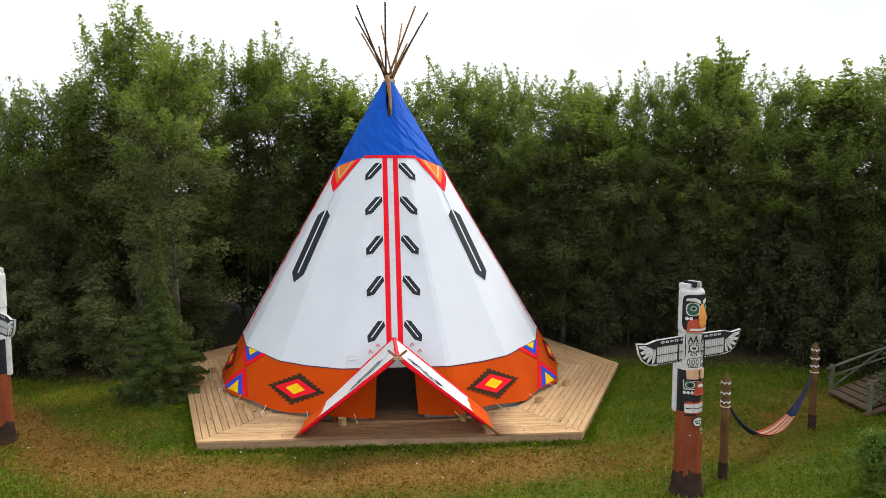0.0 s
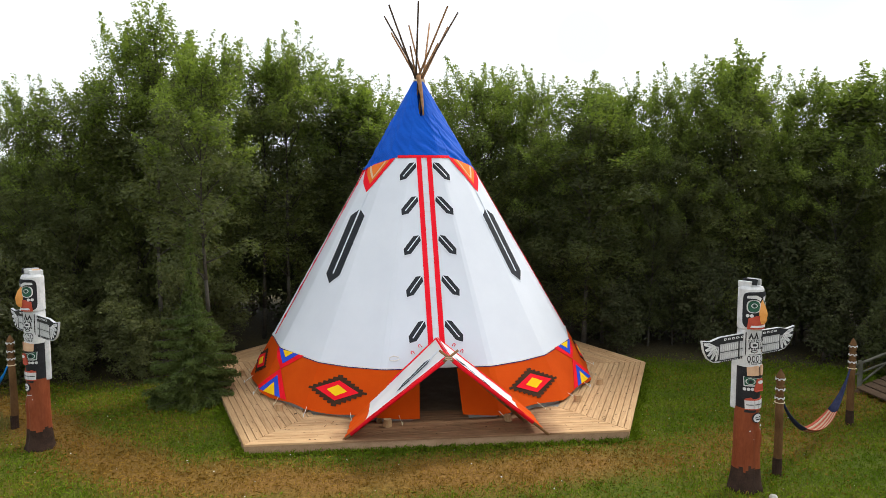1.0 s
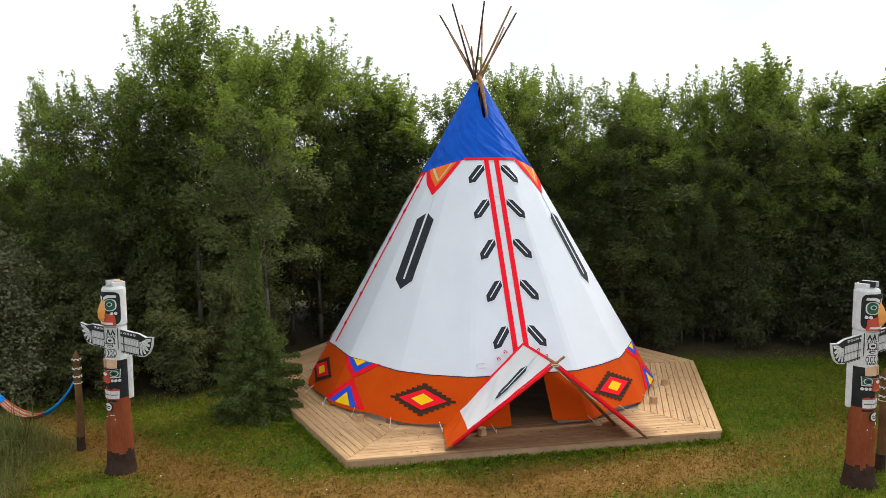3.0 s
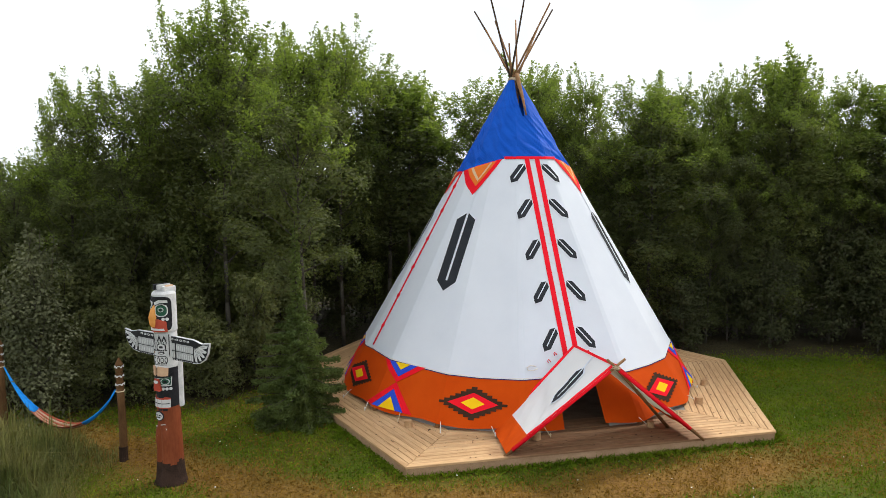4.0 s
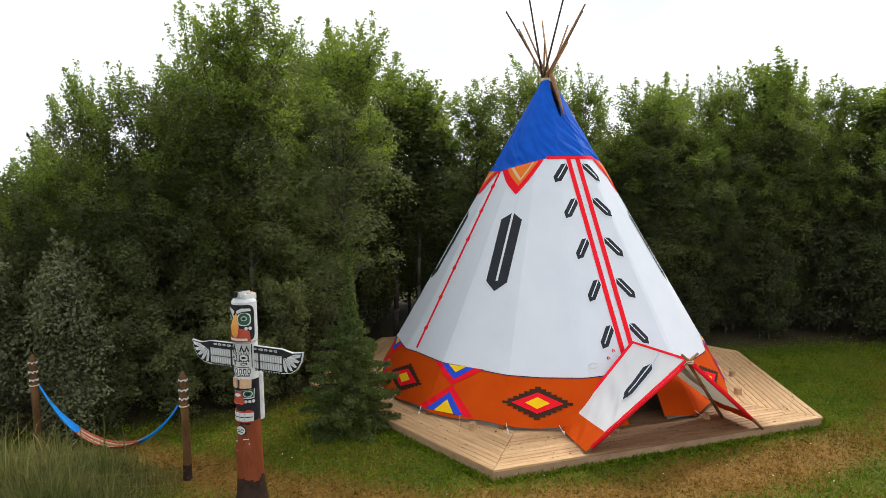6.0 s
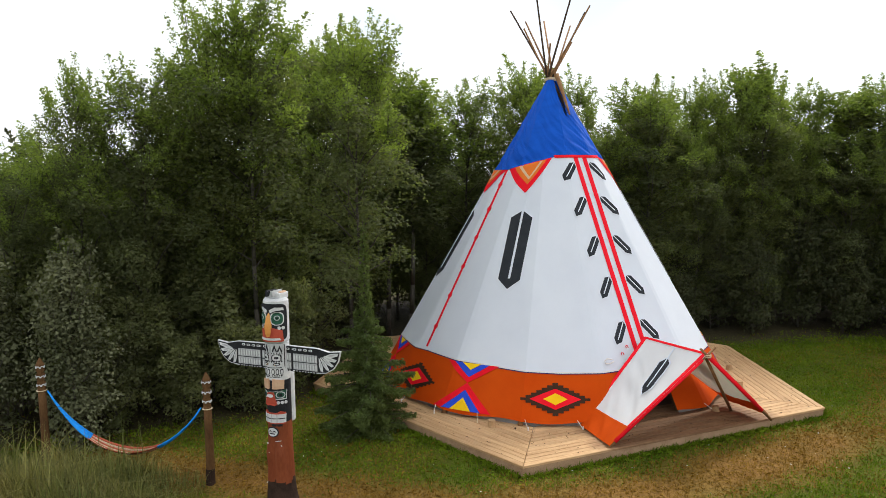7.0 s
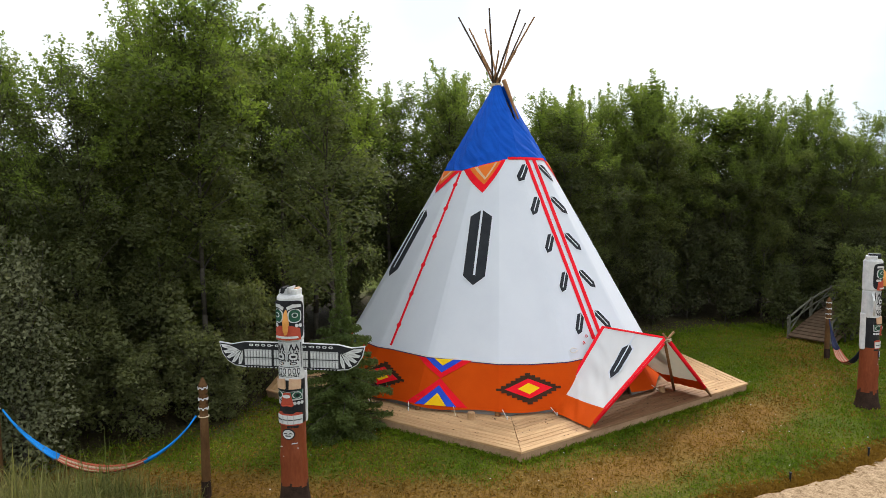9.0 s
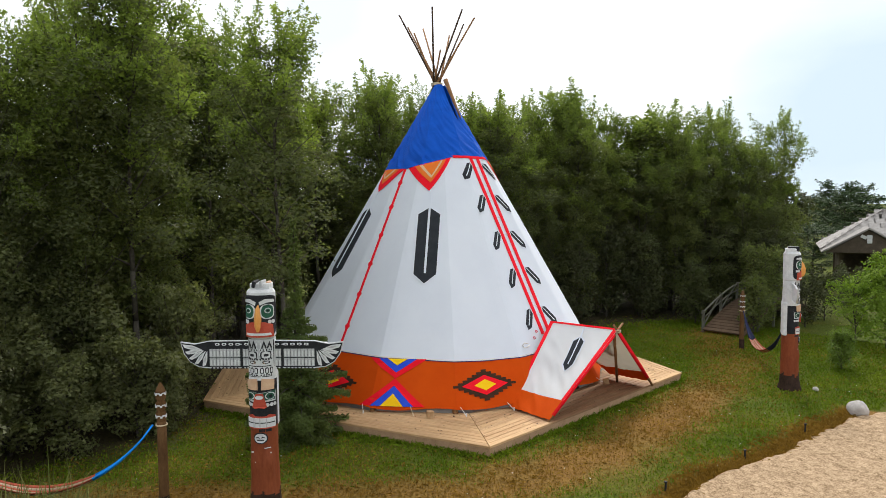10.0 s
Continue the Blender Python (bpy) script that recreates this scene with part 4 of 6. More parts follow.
        for j in range(7):
            slab(bm, oval(s * 0.125, 1.55 + 0.05 * j, 0.012, 0.018, 10, 3), front(y + 0.016), 0.006, BLK)
        slab(bm, [(s * a, b) for a, b in ((0.02, 1.84), (0.045, 1.92), (0.07, 1.84), (0.06, 1.83), (0.045, 1.88), (0.03, 1.83))][::s], front(y), 0.004, BLK)
        slab(bm, [(s * a, b) for a, b in ((0.07, 1.84), (0.095, 1.91), (0.12, 1.84), (0.11, 1.83), (0.095, 1.87), (0.08, 1.83))][::s], front(y), 0.004, BLK)
    slab(bm, [(-0.06, 1.665), (0.06, 1.665), (0.055, 1.71), (-0.055, 1.71)], front(y), 0.004, BLK)
    slab(bm, [(-0.048, 1.675), (0.048, 1.675), (0.044, 1.70), (-0.044, 1.70)], front(y - 0.004), 0.003, TAN)
    slab(bm, [(-0.012, 1.72), (0.012, 1.72), (0.018, 1.76), (-0.018, 1.76)], front(y), 0.004, GREY)
    for j in range(5):
        for s in (-1, 1):
            slab(bm, [(s * (0.012 + 0.022 * j), 1.548), (s * (0.026 + 0.022 * j), 1.548), (s * (0.026 + 0.022 * j), 1.562), (s * (0.012 + 0.022 * j), 1.562)][::s], front(y), 0.004, BLK)
            slab(bm, oval(s * (0.014 + 0.024 * j), 1.722, 0.009, 0.011, 8), front(y), 0.004, BLK)
            slab(bm, [(s * (0.012 + 0.025 * j), 1.81), (s * (0.020 + 0.025 * j), 1.81), (s * (0.020 + 0.025 * j), 1.828), (s * (0.012 + 0.025 * j), 1.828)][::s], front(y), 0.004, BLK)
    for s in (-1, 1):
        slab(bm, [(s * 0.138, 1.53), (s * 0.148, 1.53), (s * 0.150, 1.92), (s * 0.140, 1.92)][::s], front(y + 0.004), 0.004, BLK)
        slab(bm, oval(s * 0.062, 1.69, 0.034, 0.016, 12, 3), front(y), 0.005, BLK)
        slab(bm, oval(s * 0.062, 1.69, 0.022, 0.007, 10, 3), front(y - 0.005), 0.003, WHITE)
    for row in (1.535, 1.645):
        slab(bm, [(-0.11, row), (0.11, row), (0.11, row + 0.008), (-0.11, row + 0.008)], front(y), 0.004, BLK, 0.05)
    # head
    for z0, z1, r0, r1 in ((1.93, 1.96, 0.150, 0.172), (1.96, 2.42, 0.172, 0.172), (2.42, 2.45, 0.172, 0.15)):
        rod(bm, (0, 0, z0), (0, 0, z1), r0, r1, 24, WHITE)
    y = -0.173
    slab(bm, oval(0, 2.18, 0.185, 0.215, 32, 6), front(y), 0.006, BLK, 0.06)
    both([(0.012, 2.325), (0.06, 2.355), (0.14, 2.35), (0.145, 2.32), (0.07, 2.318), (0.02, 2.29)], y - 0.006, 0.008, WHITE)
    both([(0.018, 2.338), (0.07, 2.385), (0.14, 2.375), (0.14, 2.36), (0.065, 2.368)], y - 0.006, 0.014, BLK)
    for s in (-1, 1):
        slab(bm, oval(s * 0.082, 2.225, 0.064, 0.078, 18, 2.6), front(y - 0.006), 0.006, WHITE)
        slab(bm, oval(s * 0.082, 2.225, 0.052, 0.066, 18, 2.6), front(y - 0.010), 0.006, GREEN)
        slab(bm, oval(s * 0.080, 2.235, 0.026, 0.028), front(y - 0.015), 0.005, WHITE)
        slab(bm, oval(s * 0.080, 2.235, 0.019, 0.021), front(y - 0.019), 0.004, GREEN)
        slab(bm, oval(s * 0.080, 2.235, 0.009, 0.010, 10), front(y - 0.022), 0.004, BLK)
        for j in range(2):
            slab(bm, oval(s * (0.098 + 0.036 * j), 2.115, 0.016, 0.02, 12), front(y - 0.004), 0.01, WHITE)
    slab(bm, [(-0.135, 1.955), (0.135, 1.955), (0.125, 2.085), (0.05, 2.115), (-0.05, 2.115), (-0.125, 2.085)], front(y - 0.006), 0.012, REDP, 0.05)
    slab(bm, [(-0.11, 1.975), (0.11, 1.975), (0.10, 2.0), (-0.10, 2.0)], front(y - 0.018), 0.006, WHITE, 0.05)
    # beak, a hooked wedge
    prof = [(-0.17, 2.30), (-0.235, 2.24), (-0.275, 2.15), (-0.262, 2.06), (-0.225, 2.015), (-0.20, 2.06), (-0.17, 2.07)]
    mid = [bm.verts.new((0, a, b)) for a, b in prof]
    for s in (-1, 1):
        edge = [bm.verts.new((s * w, -0.176, b)) for w, (a, b) in zip((0.012, 0.034, 0.046, 0.042, 0.022, 0.03, 0.034), prof)]
        for k in range(len(prof) - 1):
            q = (mid[k], mid[k + 1], edge[k + 1], edge[k])
            bm.faces.new(q if s < 0 else q[::-1]).material_index = BEAK
    # crest
    block(bm, (0, 0.03, 2.475), (0.24, 0.20, 0.075), None, WHITE, 0.012)
    block(bm, (-0.06, -0.02, 2.505), (0.035, 0.22, 0.07), pose(0, 0, 0, 0, 14, 0), BLK, 0.006)
    block(bm, (0.03, -0.02, 2.505), (0.035, 0.22, 0.07), pose(0, 0, 0, 0, -8, 0), GREY, 0.006)
    block(bm, (0.09, 0.03, 2.50), (0.05, 0.13, 0.055), None, TAN, 0.015)
    # wings: thick boards with painted quills
    for s in (-1, 1):
        def wing(y, s=s):
            return lambda u, v, o: Vector((s * u, y - o, v))
        shape = [(0.14, 1.60), (0.58, 1.60), (0.70, 1.615), (0.80, 1.67), (0.865, 1.76), (0.90, 1.885), (0.74, 1.865), (0.58, 1.895), (0.14, 1.90)]
        slab(bm, shape[::s], wing(0.012), 0.032, WHITE)
        slab(bm, [(0.145, 1.612), (0.56, 1.612), (0.698, 1.624), (0.794, 1.676), (0.857, 1.762), (0.889, 1.874), (0.74, 1.857), (0.578, 1.888), (0.145, 1.892)][::s], wing(-0.02), 0.003, BLK)
        slab(bm, [(0.145, 1.835), (0.575, 1.835), (0.64, 1.80), (0.66, 1.855), (0.57, 1.88), (0.145, 1.885)][::s], wing(-0.023), 0.003, BLK)
        for j in range(5):
            u = 0.19 + 0.075 * j
            slab(bm, oval(u, 1.86, 0.026, 0.013, 12, 3), wing(-0.026), 0.003, WHITE)
            slab(bm, oval(u, 1.86, 0.012, 0.006, 8, 3), wing(-0.029), 0.003, BLK)
        for row, top in ((1.72, 1.81), (1.625, 1.71)):
            for j in range(11):
                u = 0.165 + 0.038 * j
                slab(bm, [(u, row), (u + 0.0335, row), (u + 0.0335, top), (u, top)][::s], wing(-0.023), 0.003, GREY)
                slab(bm, [(u + 0.010, row + 0.012), (u + 0.024, row + 0.012), (u + 0.024, top - 0.02), (u + 0.010, top - 0.02)][::s], wing(-0.026), 0.002, WHITE)
        for j in range(10):
            u = 0.18 + 0.04 * j
            slab(bm, [(u, 1.598), (u + 0.024, 1.598), (u + 0.012, 1.623)][::s], wing(-0.023), 0.004, BLK)
        for j in range(5):
            a = Vector((0.60 + 0.012 * j, 1.80))
            tipv = Vector(((0.66, 1.625), (0.745, 1.655), (0.81, 1.71), (0.85, 1.78), (0.875, 1.86))[j])
            side = Vector((-(tipv - a).y, (tipv - a).x)).normalized()
            mid2 = a.lerp(tipv, 0.55)
            pts = [tuple(a.lerp(tipv, 0.05)), tuple(mid2 - side * 0.030), tuple(tipv.lerp(a, 0.12) - side * 0.030), tuple(tipv), tuple(mid2 + side * 0.016)]
            slab(bm, pts[::s], wing(-0.023), 0.004, WHITE)
            pts = [tuple(a.lerp(tipv, 0.30)), tuple(mid2 - side * 0.016), tuple(tipv.lerp(a, 0.22) - side * 0.012), tuple(mid2 + side * 0.004)]
            slab(bm, pts[::s], wing(-0.027), 0.003, GREY)
    for v in bm.verts:                                     # a slim pole: only the wings reach out
        if abs(v.co.x) < 0.24:
            v.co.x *= 0.86
        else:
            v.co.x *= 0.965
        v.co.y *= 0.82
    return whole("totem_pole", bm, [T_WHITE, T_GREY, T_BLACK, T_BROWN, T_FOOT, T_GREEN, T_BEAK, T_RED, T_TAN], at, label, "totem pole", "totem poles", turn=turn)


build_totem((-6.40, 8.48, 0.0), -40, "painted wooden totem pole with outspread wings on the lawn")
build_totem((2.95, 7.10, 0.0), 30, "painted wooden totem pole with outspread wings by the sand")


# ---- hammock posts ----
def build_post(at, height, turn, lean=(0, 0)):
    post = thing("hammock_post", at, "brown carved timber post with painted rings at its head", "post", "hammock posts", turn=turn)
    bm = bmesh.new()
    top = height - 0.42
    tilt = Vector((lean[0], lean[1], 0))
    rod(bm, (0, 0, -0.05), Vector((0, 0, top)) + tilt * top, 0.054, 0.048, 14, 0, 0.01, 5)
    part("shaft", bm, POSTWOOD, post, "", True)
    bm = bmesh.new()
    rod(bm, (0, 0, -0.02), Vector((0, 0, 0.20)) + tilt * 0.2, 0.0575, 0.0555, 14)
    part("foot", bm, T_FOOT, post, "charred dark foot")
    base = Vector((0, 0, top)) + tilt * top
    for z0, z1, r0, r1 in ((0, 0.10, 0.047, 0.053), (0.10, 0.13, 0.039, 0.039), (0.13, 0.21, 0.050, 0.053), (0.21, 0.24, 0.038, 0.038), (0.24, 0.33, 0.052, 0.053), (0.33, 0.42, 0.052, 0.010)):
        bm = bmesh.new()
        rod(bm, base + Vector((0, 0, z0)), base + Vector((0, 0, z1)), r0, r1, 14)
        part("cap" if r1 < 0.02 else "carved_ring", bm, POSTWOOD, post, "pointed cap" if r1 < 0.02 else "")
    for z in (0.03, 0.145, 0.275):
        bm = bmesh.new()
        for k in range(6):
            a = math.tau * k / 6
            c = base + Vector((math.cos(a) * 0.053, math.sin(a) * 0.053, z + 0.02))
            block(bm, c, (0.024, 0.014, 0.020), pose(0, 0, 0, 0, 0, math.degrees(a) + 90), 0, 0.004)
            for j in (-1, 1):
                b = a + j * 0.35
                block(bm, base + Vector((math.cos(b) * 0.052, math.sin(b) * 0.052, z + 0.034)), (0.018, 0.012, 0.012), pose(0, 0, 0, 0, 0, math.degrees(b) + 90))
        part("painted_ring", bm, T_WHITE, post, "ring of white painted marks")
    return post


POST_NEAR_LEFT, POST_FAR_LEFT = Vector((-7.24, 9.22, 0)), Vector((-9.36, 10.42, 0))
POST_NEAR_RIGHT, POST_FAR_RIGHT = Vector((3.53, 7.46, 0)), Vector((5.58, 9.30, 0))
for p, h, turn in ((POST_NEAR_LEFT, 1.44, 15), (POST_FAR_LEFT, 1.52, 40), (POST_NEAR_RIGHT, 1.34, -10), (POST_FAR_RIGHT, 1.32, 25)):
    build_post(tuple(p), h, turn)


# ---- hammocks ----
def build_hammock(a, b, drop, cords, label, width):
    """Slung from a to b, drooping by drop; cords: colours of its gathered ends."""
    mid = (a + b) / 2
    hammock = thing("hammock", (mid.x, mid.y, a.z - drop), label, "hammock", "hammocks")
    origin = Vector((mid.x, mid.y, a.z - drop))
    along = Vector((b.x - a.x, b.y - a.y, 0)).normalized()
    across = Vector((-along.y, along.x, 0))

    def hang(f, w):
        p = a.lerp(b, f)
        p.z -= drop * (1 - (2 * f - 1) ** 2) ** 0.92 * (1 - 0.10 * (1 - abs(w)) * 0)
        spread = width * (math.sin(math.pi * f) ** 1.4)
        p += across * w * spread * 0.5
        p.z += abs(w) ** 2 * spread * 0.30 - 0.03 * spread
        return p - origin

    for name, f0, f1, m, text in (("cord_fan", 0.0, 0.27, cords[0], "gathered cords"), ("cord_fan", 0.73, 1.0, cords[1], "gathered cords")):
        for k in range(9):
            w = -1 + 2 * k / 8
            bm = bmesh.new()
            pts = [hang(f0 + (f1 - f0) * j / 6, w * (0.9)) for j in range(7)]
            tube(bm, pts, 0.011)
            part("cord", bm, m, hammock, text, True)
    n = 9
    for k in range(n):
        w0, w1 = -1 + 2 * k / n, -1 + 2 * (k + 1) / n
        bm = bmesh.new()
        rows = []
        for j in range(21):
            f = 0.26 + 0.48 * j / 20
            rows.append([bm.verts.new(hang(f, w)) for w in (w0, w1)] + [bm.verts.new(hang(f, w) - Vector((0, 0, 0.008))) for w in (w1, w0)])
        for r, q in zip(rows, rows[1:]):
            for i in range(4):
                bm.faces.new((r[i], q[i], q[(i + 1) % 4], r[(i + 1) % 4]))
        part("stripe", bm, H_RED if k % 2 == 0 else H_CREAM, hammock, "woven red stripe" if k % 2 == 0 else "woven cream stripe", True)
    for p, q in ((a, hang(0.0, 0) + origin), (b, hang(1.0, 0) + origin)):
        bm = bmesh.new()
        c = Vector(p) - origin
        out = (along if p is b else -along) * 0.09
        tube(bm, [c + out + Vector((math.cos(math.tau * k / 12) * 0.058, math.sin(math.tau * k / 12) * 0.058, 0)) for k in range(12)], 0.007, 6, True)
        part("loop", bm, ROPE, hammock, "rope loop round the post")
    return hammock


def slung(p, q, z0, z1):
    d = Vector((q.x - p.x, q.y - p.y, 0)).normalized() * 0.09
    return Vector((p.x, p.y, z0)) + d, Vector((q.x, q.y, z1)) - d


a, b = slung(POST_FAR_LEFT, POST_NEAR_LEFT, 1.08, 0.98)
build_hammock(a, b, 0.72, (H_BLUE, H_BLUE), "red and cream striped hammock with bright blue cords, slung empty", 0.19)
a, b = slung(POST_NEAR_RIGHT, POST_FAR_RIGHT, 0.92, 0.86)
build_hammock(a, b, 0.66, (H_DARK, H_DARK), "red and cream striped hammock with dark cords, slung empty", 0.19)


# ---- arched footbridge with railings ----
def build_bridge():
    at, turn = (6.7, 10.42, 0.0), 4
    bridge = thing("footbridge", at, "arched timber footbridge with green-grey railings, overgrown", "bridge", turn=turn)
    length, width, rise = 5.2, 0.95, 0.62

    def arch(x):
        return 0.06 + rise * math.sin(math.pi * x / length)

    shared = bmesh.new()
    block(shared, (0, 0, 0), (0.125, width, 0.035), None, 0, 0.006)
    me = mesh_from("plank", shared, PLANK)
    n = 36
    for k in range(n):
        x = length * (k + 0.5) / n
        slope = math.atan2(arch(x + 0.05) - arch(x - 0.05), 0.1)
        ob = new("plank", me)
        ob.parent = bridge
        ob.matrix_basis = pose(x, 0, arch(x), 0, -math.degrees(slope), 0)
    for s in (-1, 1):
        for name, h, r, m in (("beam", -0.09, 0.05, PLANK), ("handrail", 0.42, 0.024, RAIL), ("midrail", 0.25, 0.018, RAIL)):
            bm = bmesh.new()
            pts = [Vector((length * k / 14, s * (width / 2 + 0.02), arch(length * k / 14) + h)) for k in range(15)]
            tube(bm, pts, r, 8)
            part(name, bm, m, bridge, "", True)
        for k in range(6):
            x = 0.08 + (length - 0.16) * k / 5
            bm = bmesh.new()
            block(bm, (x, s * (width / 2 + 0.02), arch(x) / 2 + 0.23), (0.06, 0.06, arch(x) + 0.48), None, 0, 0.008)
            part("post", bm, RAIL, bridge)
        for k in range(5):
            x0, x1 = 0.08 + (length - 0.16) * k / 5, 0.08 + (length - 0.16) * (k + 1) / 5
            bm = bmesh.new()
            rod(bm, (x0, s * (width / 2 + 0.02), arch(x0) + 0.05), (x1, s * (width / 2 + 0.02), arch(x1) + 0.46), 0.018, 0.018, 6)
            part("brace", bm, RAIL, bridge)


build_bridge()


# ---- open shed with a shingled hipped roof and a front gable ----
def build_shed():
    at, turn = (20.22, 11.15, 0.0), -66
    shed = thing("open_shed", at, "open dark timber shed with a grey shingled roof", "shed", turn=turn)
    wide, deep, eave, ridge = 3.6, 3.5, 1.60, 2.98
    hip = 2.05
    for k in range(3):
        for y in (-deep / 2 + 0.15, deep / 2 - 0.15):
            bm = bmesh.new()
            block(bm, (-wide / 2 + 0.3 + (wide - 0.6) * k / 2, y, eave / 2), (0.14, 0.14, eave), None, 0, 0.01)
            part("post", bm, SHEDWOOD, shed)
    bm = bmesh.new()
    block(bm, (0, deep / 2 - 0.4, eave / 2), (wide - 0.6, 0.06, eave))
    part("back_wall", bm, SHEDWOOD, shed)
    for s in (-1, 1):
        bm = bmesh.new()
        block(bm, (s * (wide / 2 - 0.3), 0.2, eave / 2), (0.06, deep - 1.4, eave))
        part("side_wall", bm, SHEDWOOD, shed)
    bm = bmesh.new()
    block(bm, (0, -deep / 2 + 0.15, eave - 0.09), (wide - 0.3, 0.12, 0.20), None, 0, 0.01)
    part("lintel", bm, SHEDWOOD, shed)
    # the two long slopes and the two hips
    tile = bmesh.new()
    block(tile, (0, 0, 0), (0.44, 0.42, 0.03), None, 0, 0.008)
    me = mesh_from("shingle", tile, SHINGLE)
    over = 0.35
    w, d = wide / 2 + over, deep / 2 + over
    e = [Vector((-w, -d, eave)), Vector((w, -d, eave)), Vector((w, d, eave)), Vector((-w, d, eave))]
    r0, r1 = Vector((-w + hip, 0, ridge)), Vector((w - hip, 0, ridge))
    for quad in ((e[0], e[1], r1, r0), (e[2], e[3], r0, r1), (e[3], e[0], r0, r0), (e[1], e[2], r1, r1)):
        bm = bmesh.new()
        pts = list(dict.fromkeys(tuple(p) for p in quad))
        up = [bm.verts.new(p) for p in pts]
        low = [bm.verts.new(Vector(p) - Vector((0, 0, 0.06))) for p in pts]
        bm.faces.new(up)
        bm.faces.new(low[::-1])
        for i in range(len(pts)):
            bm.faces.new((up[i], low[i], low[(i + 1) % len(pts)], up[(i + 1) % len(pts)]))
        roof = part("roof", bm, SHINGLE, shed)
        a, b, c, f = quad
        along = (b - a).normalized()
        rise = ((c + f) / 2 - (a + b) / 2)
        n = along.cross(rise).normalized()
        if n.z < 0:
            n = -n
        basis = Matrix((along, n.cross(along), n)).transposed().to_4x4()
        rows = 8
        for j in range(rows):
            g = (j + 0.5) / rows
            p, q = a.lerp(f, g), b.lerp(c, g)
            m = max(1, math.ceil((q - p).length / 0.45))
            for i in range(m):
                ob = new("shingle", me)
                ob.parent = roof
                ob.matrix_basis = Matrix.Translation(p.lerp(q, (i + 0.5) / m) + n * 0.03) @ basis @ pose(0, 0, 0, 1.5, 0, 0)
    # small gable that breaks forward
    gx, half, top = -0.72, 1.32, 2.34
    bm = bmesh.new()
    slab(bm, [(gx - half, eave - 0.1), (gx + half, eave - 0.1), (gx, top)], lambda u, v, o: Vector((u, -deep / 2 - 0.75 - o, v)), 0.06)
    part("gable", bm, SHEDWOOD, shed, "dark boarded gable")
    for s in (-1, 1):
        bm = bmesh.new()
        p, q = Vector((gx, -deep / 2 - 0.95, top + 0.08)), Vector((gx + s * (half + 0.15), -deep / 2 - 0.95, eave - 0.05))
        back = Vector((0, 1.6, 0))
        up = [bm.verts.new(v) for v in (p, q, q + back, p + back)]
        low = [bm.verts.new(v - Vector((0, 0, 0.06))) for v in (p, q, q + back, p + back)]
        bm.faces.new(up)
        bm.faces.new(low[::-1])
        for i in range(4):
            bm.faces.new((up[i], low[i], low[(i + 1) % 4], up[(i + 1) % 4]))
        part("gable_roof", bm, SHINGLE, shed, "grey shingled gable slope")
    bm = bmesh.new()
    block(bm, (gx + 0.02, -deep / 2 - 0.83, 2.0), (0.16, 0.06, 0.30), None, 0, 0.02)
    block(bm, (gx - 0.16, -deep / 2 - 0.83, 2.08), (0.20, 0.05, 0.12), pose(0, 0, 0, 0, 25, 0), 0, 0.02)
    part("ornament", bm, T_WHITE, shed, "pale plain ornament")


build_shed()


# ---- boulder and stakes by the sand ----
def boulder(at, size, label):
    bm = bmesh.new()
    bmesh.ops.create_icosphere(bm, subdivisions=3, radius=size)
    for v in bm.verts:
        v.co *= 1 + 0.22 * noise.noise(v.co * 2.2 / size * 0.6)
        v.co.z = v.co.z * 0.95
    whole("boulder", bm, STONE, at, label, "boulder", smooth=True)


boulder((2.15, 5.70, 0.09), 0.15, "rounded grey granite boulder at the edge of the sand")
boulder((3.12, 6.71, 0.02), 0.05, "small pale stone on the lawn beside the totem pole")
for x, y, h in ((-0.98, 5.93, 0.12), (0.62, 5.85, 0.14), (-2.6, 6.05, 0.10)):
    bm = bmesh.new()
    rod(bm, (0, 0, -0.03), (0, 0, h), 0.014, 0.012, 8)
    rod(bm, (0, 0, h), (0, 0, h + 0.015), 0.02, 0.018, 8)
    whole("ground_stake", bm, T_BLACK, (x, y, 0.0), "short black ground stake in the grass verge", "stake", "stakes along the sand")


# ---- foliage ----
def leaves_mesh(name, centres, ups, sizes, material, width=0.62, seed=0, coarse=False):
    """Small pointed leaves of four corners, or of three if coarse, at the centres, facing roughly along ups."""
    rng = np.random.default_rng(seed)
    n = len(centres)
    ups = ups / np.linalg.norm(ups, axis=1, keepdims=True)
    ref = rng.normal(size=(n, 3))
    a = np.cross(ups, ref)
    a /= np.linalg.norm(a, axis=1, keepdims=True)
    b = np.cross(ups, a)
    s = sizes[:, None]
    if coarse:
        quad = np.stack([centres - a * s * 0.5 - b * s * 0.2 * width, centres + b * s * 0.65 * width + ups * s * 0.15, centres + a * s * 0.6], 1).reshape(-1, 3)
    else:
        quad = np.stack([centres - a * s * 0.5, centres + b * s * 0.5 * width + ups * s * 0.12, centres + a * s * 0.5, centres - b * s * 0.5 * width + ups * s * 0.12], 1).reshape(-1, 3)
    c = len(quad) // n
    me = bpy.data.meshes.new(name)
    me.vertices.add(c * n)
    me.vertices.foreach_set("co", quad.ravel().astype(np.float32))
    me.loops.add(c * n)
    me.loops.foreach_set("vertex_index", np.arange(c * n, dtype=np.int32))
    me.polygons.add(n)
    me.polygons.foreach_set("loop_start", np.arange(0, c * n, c, dtype=np.int32))
    me.update(calc_edges=True)
    me.materials.append(material)
    return me


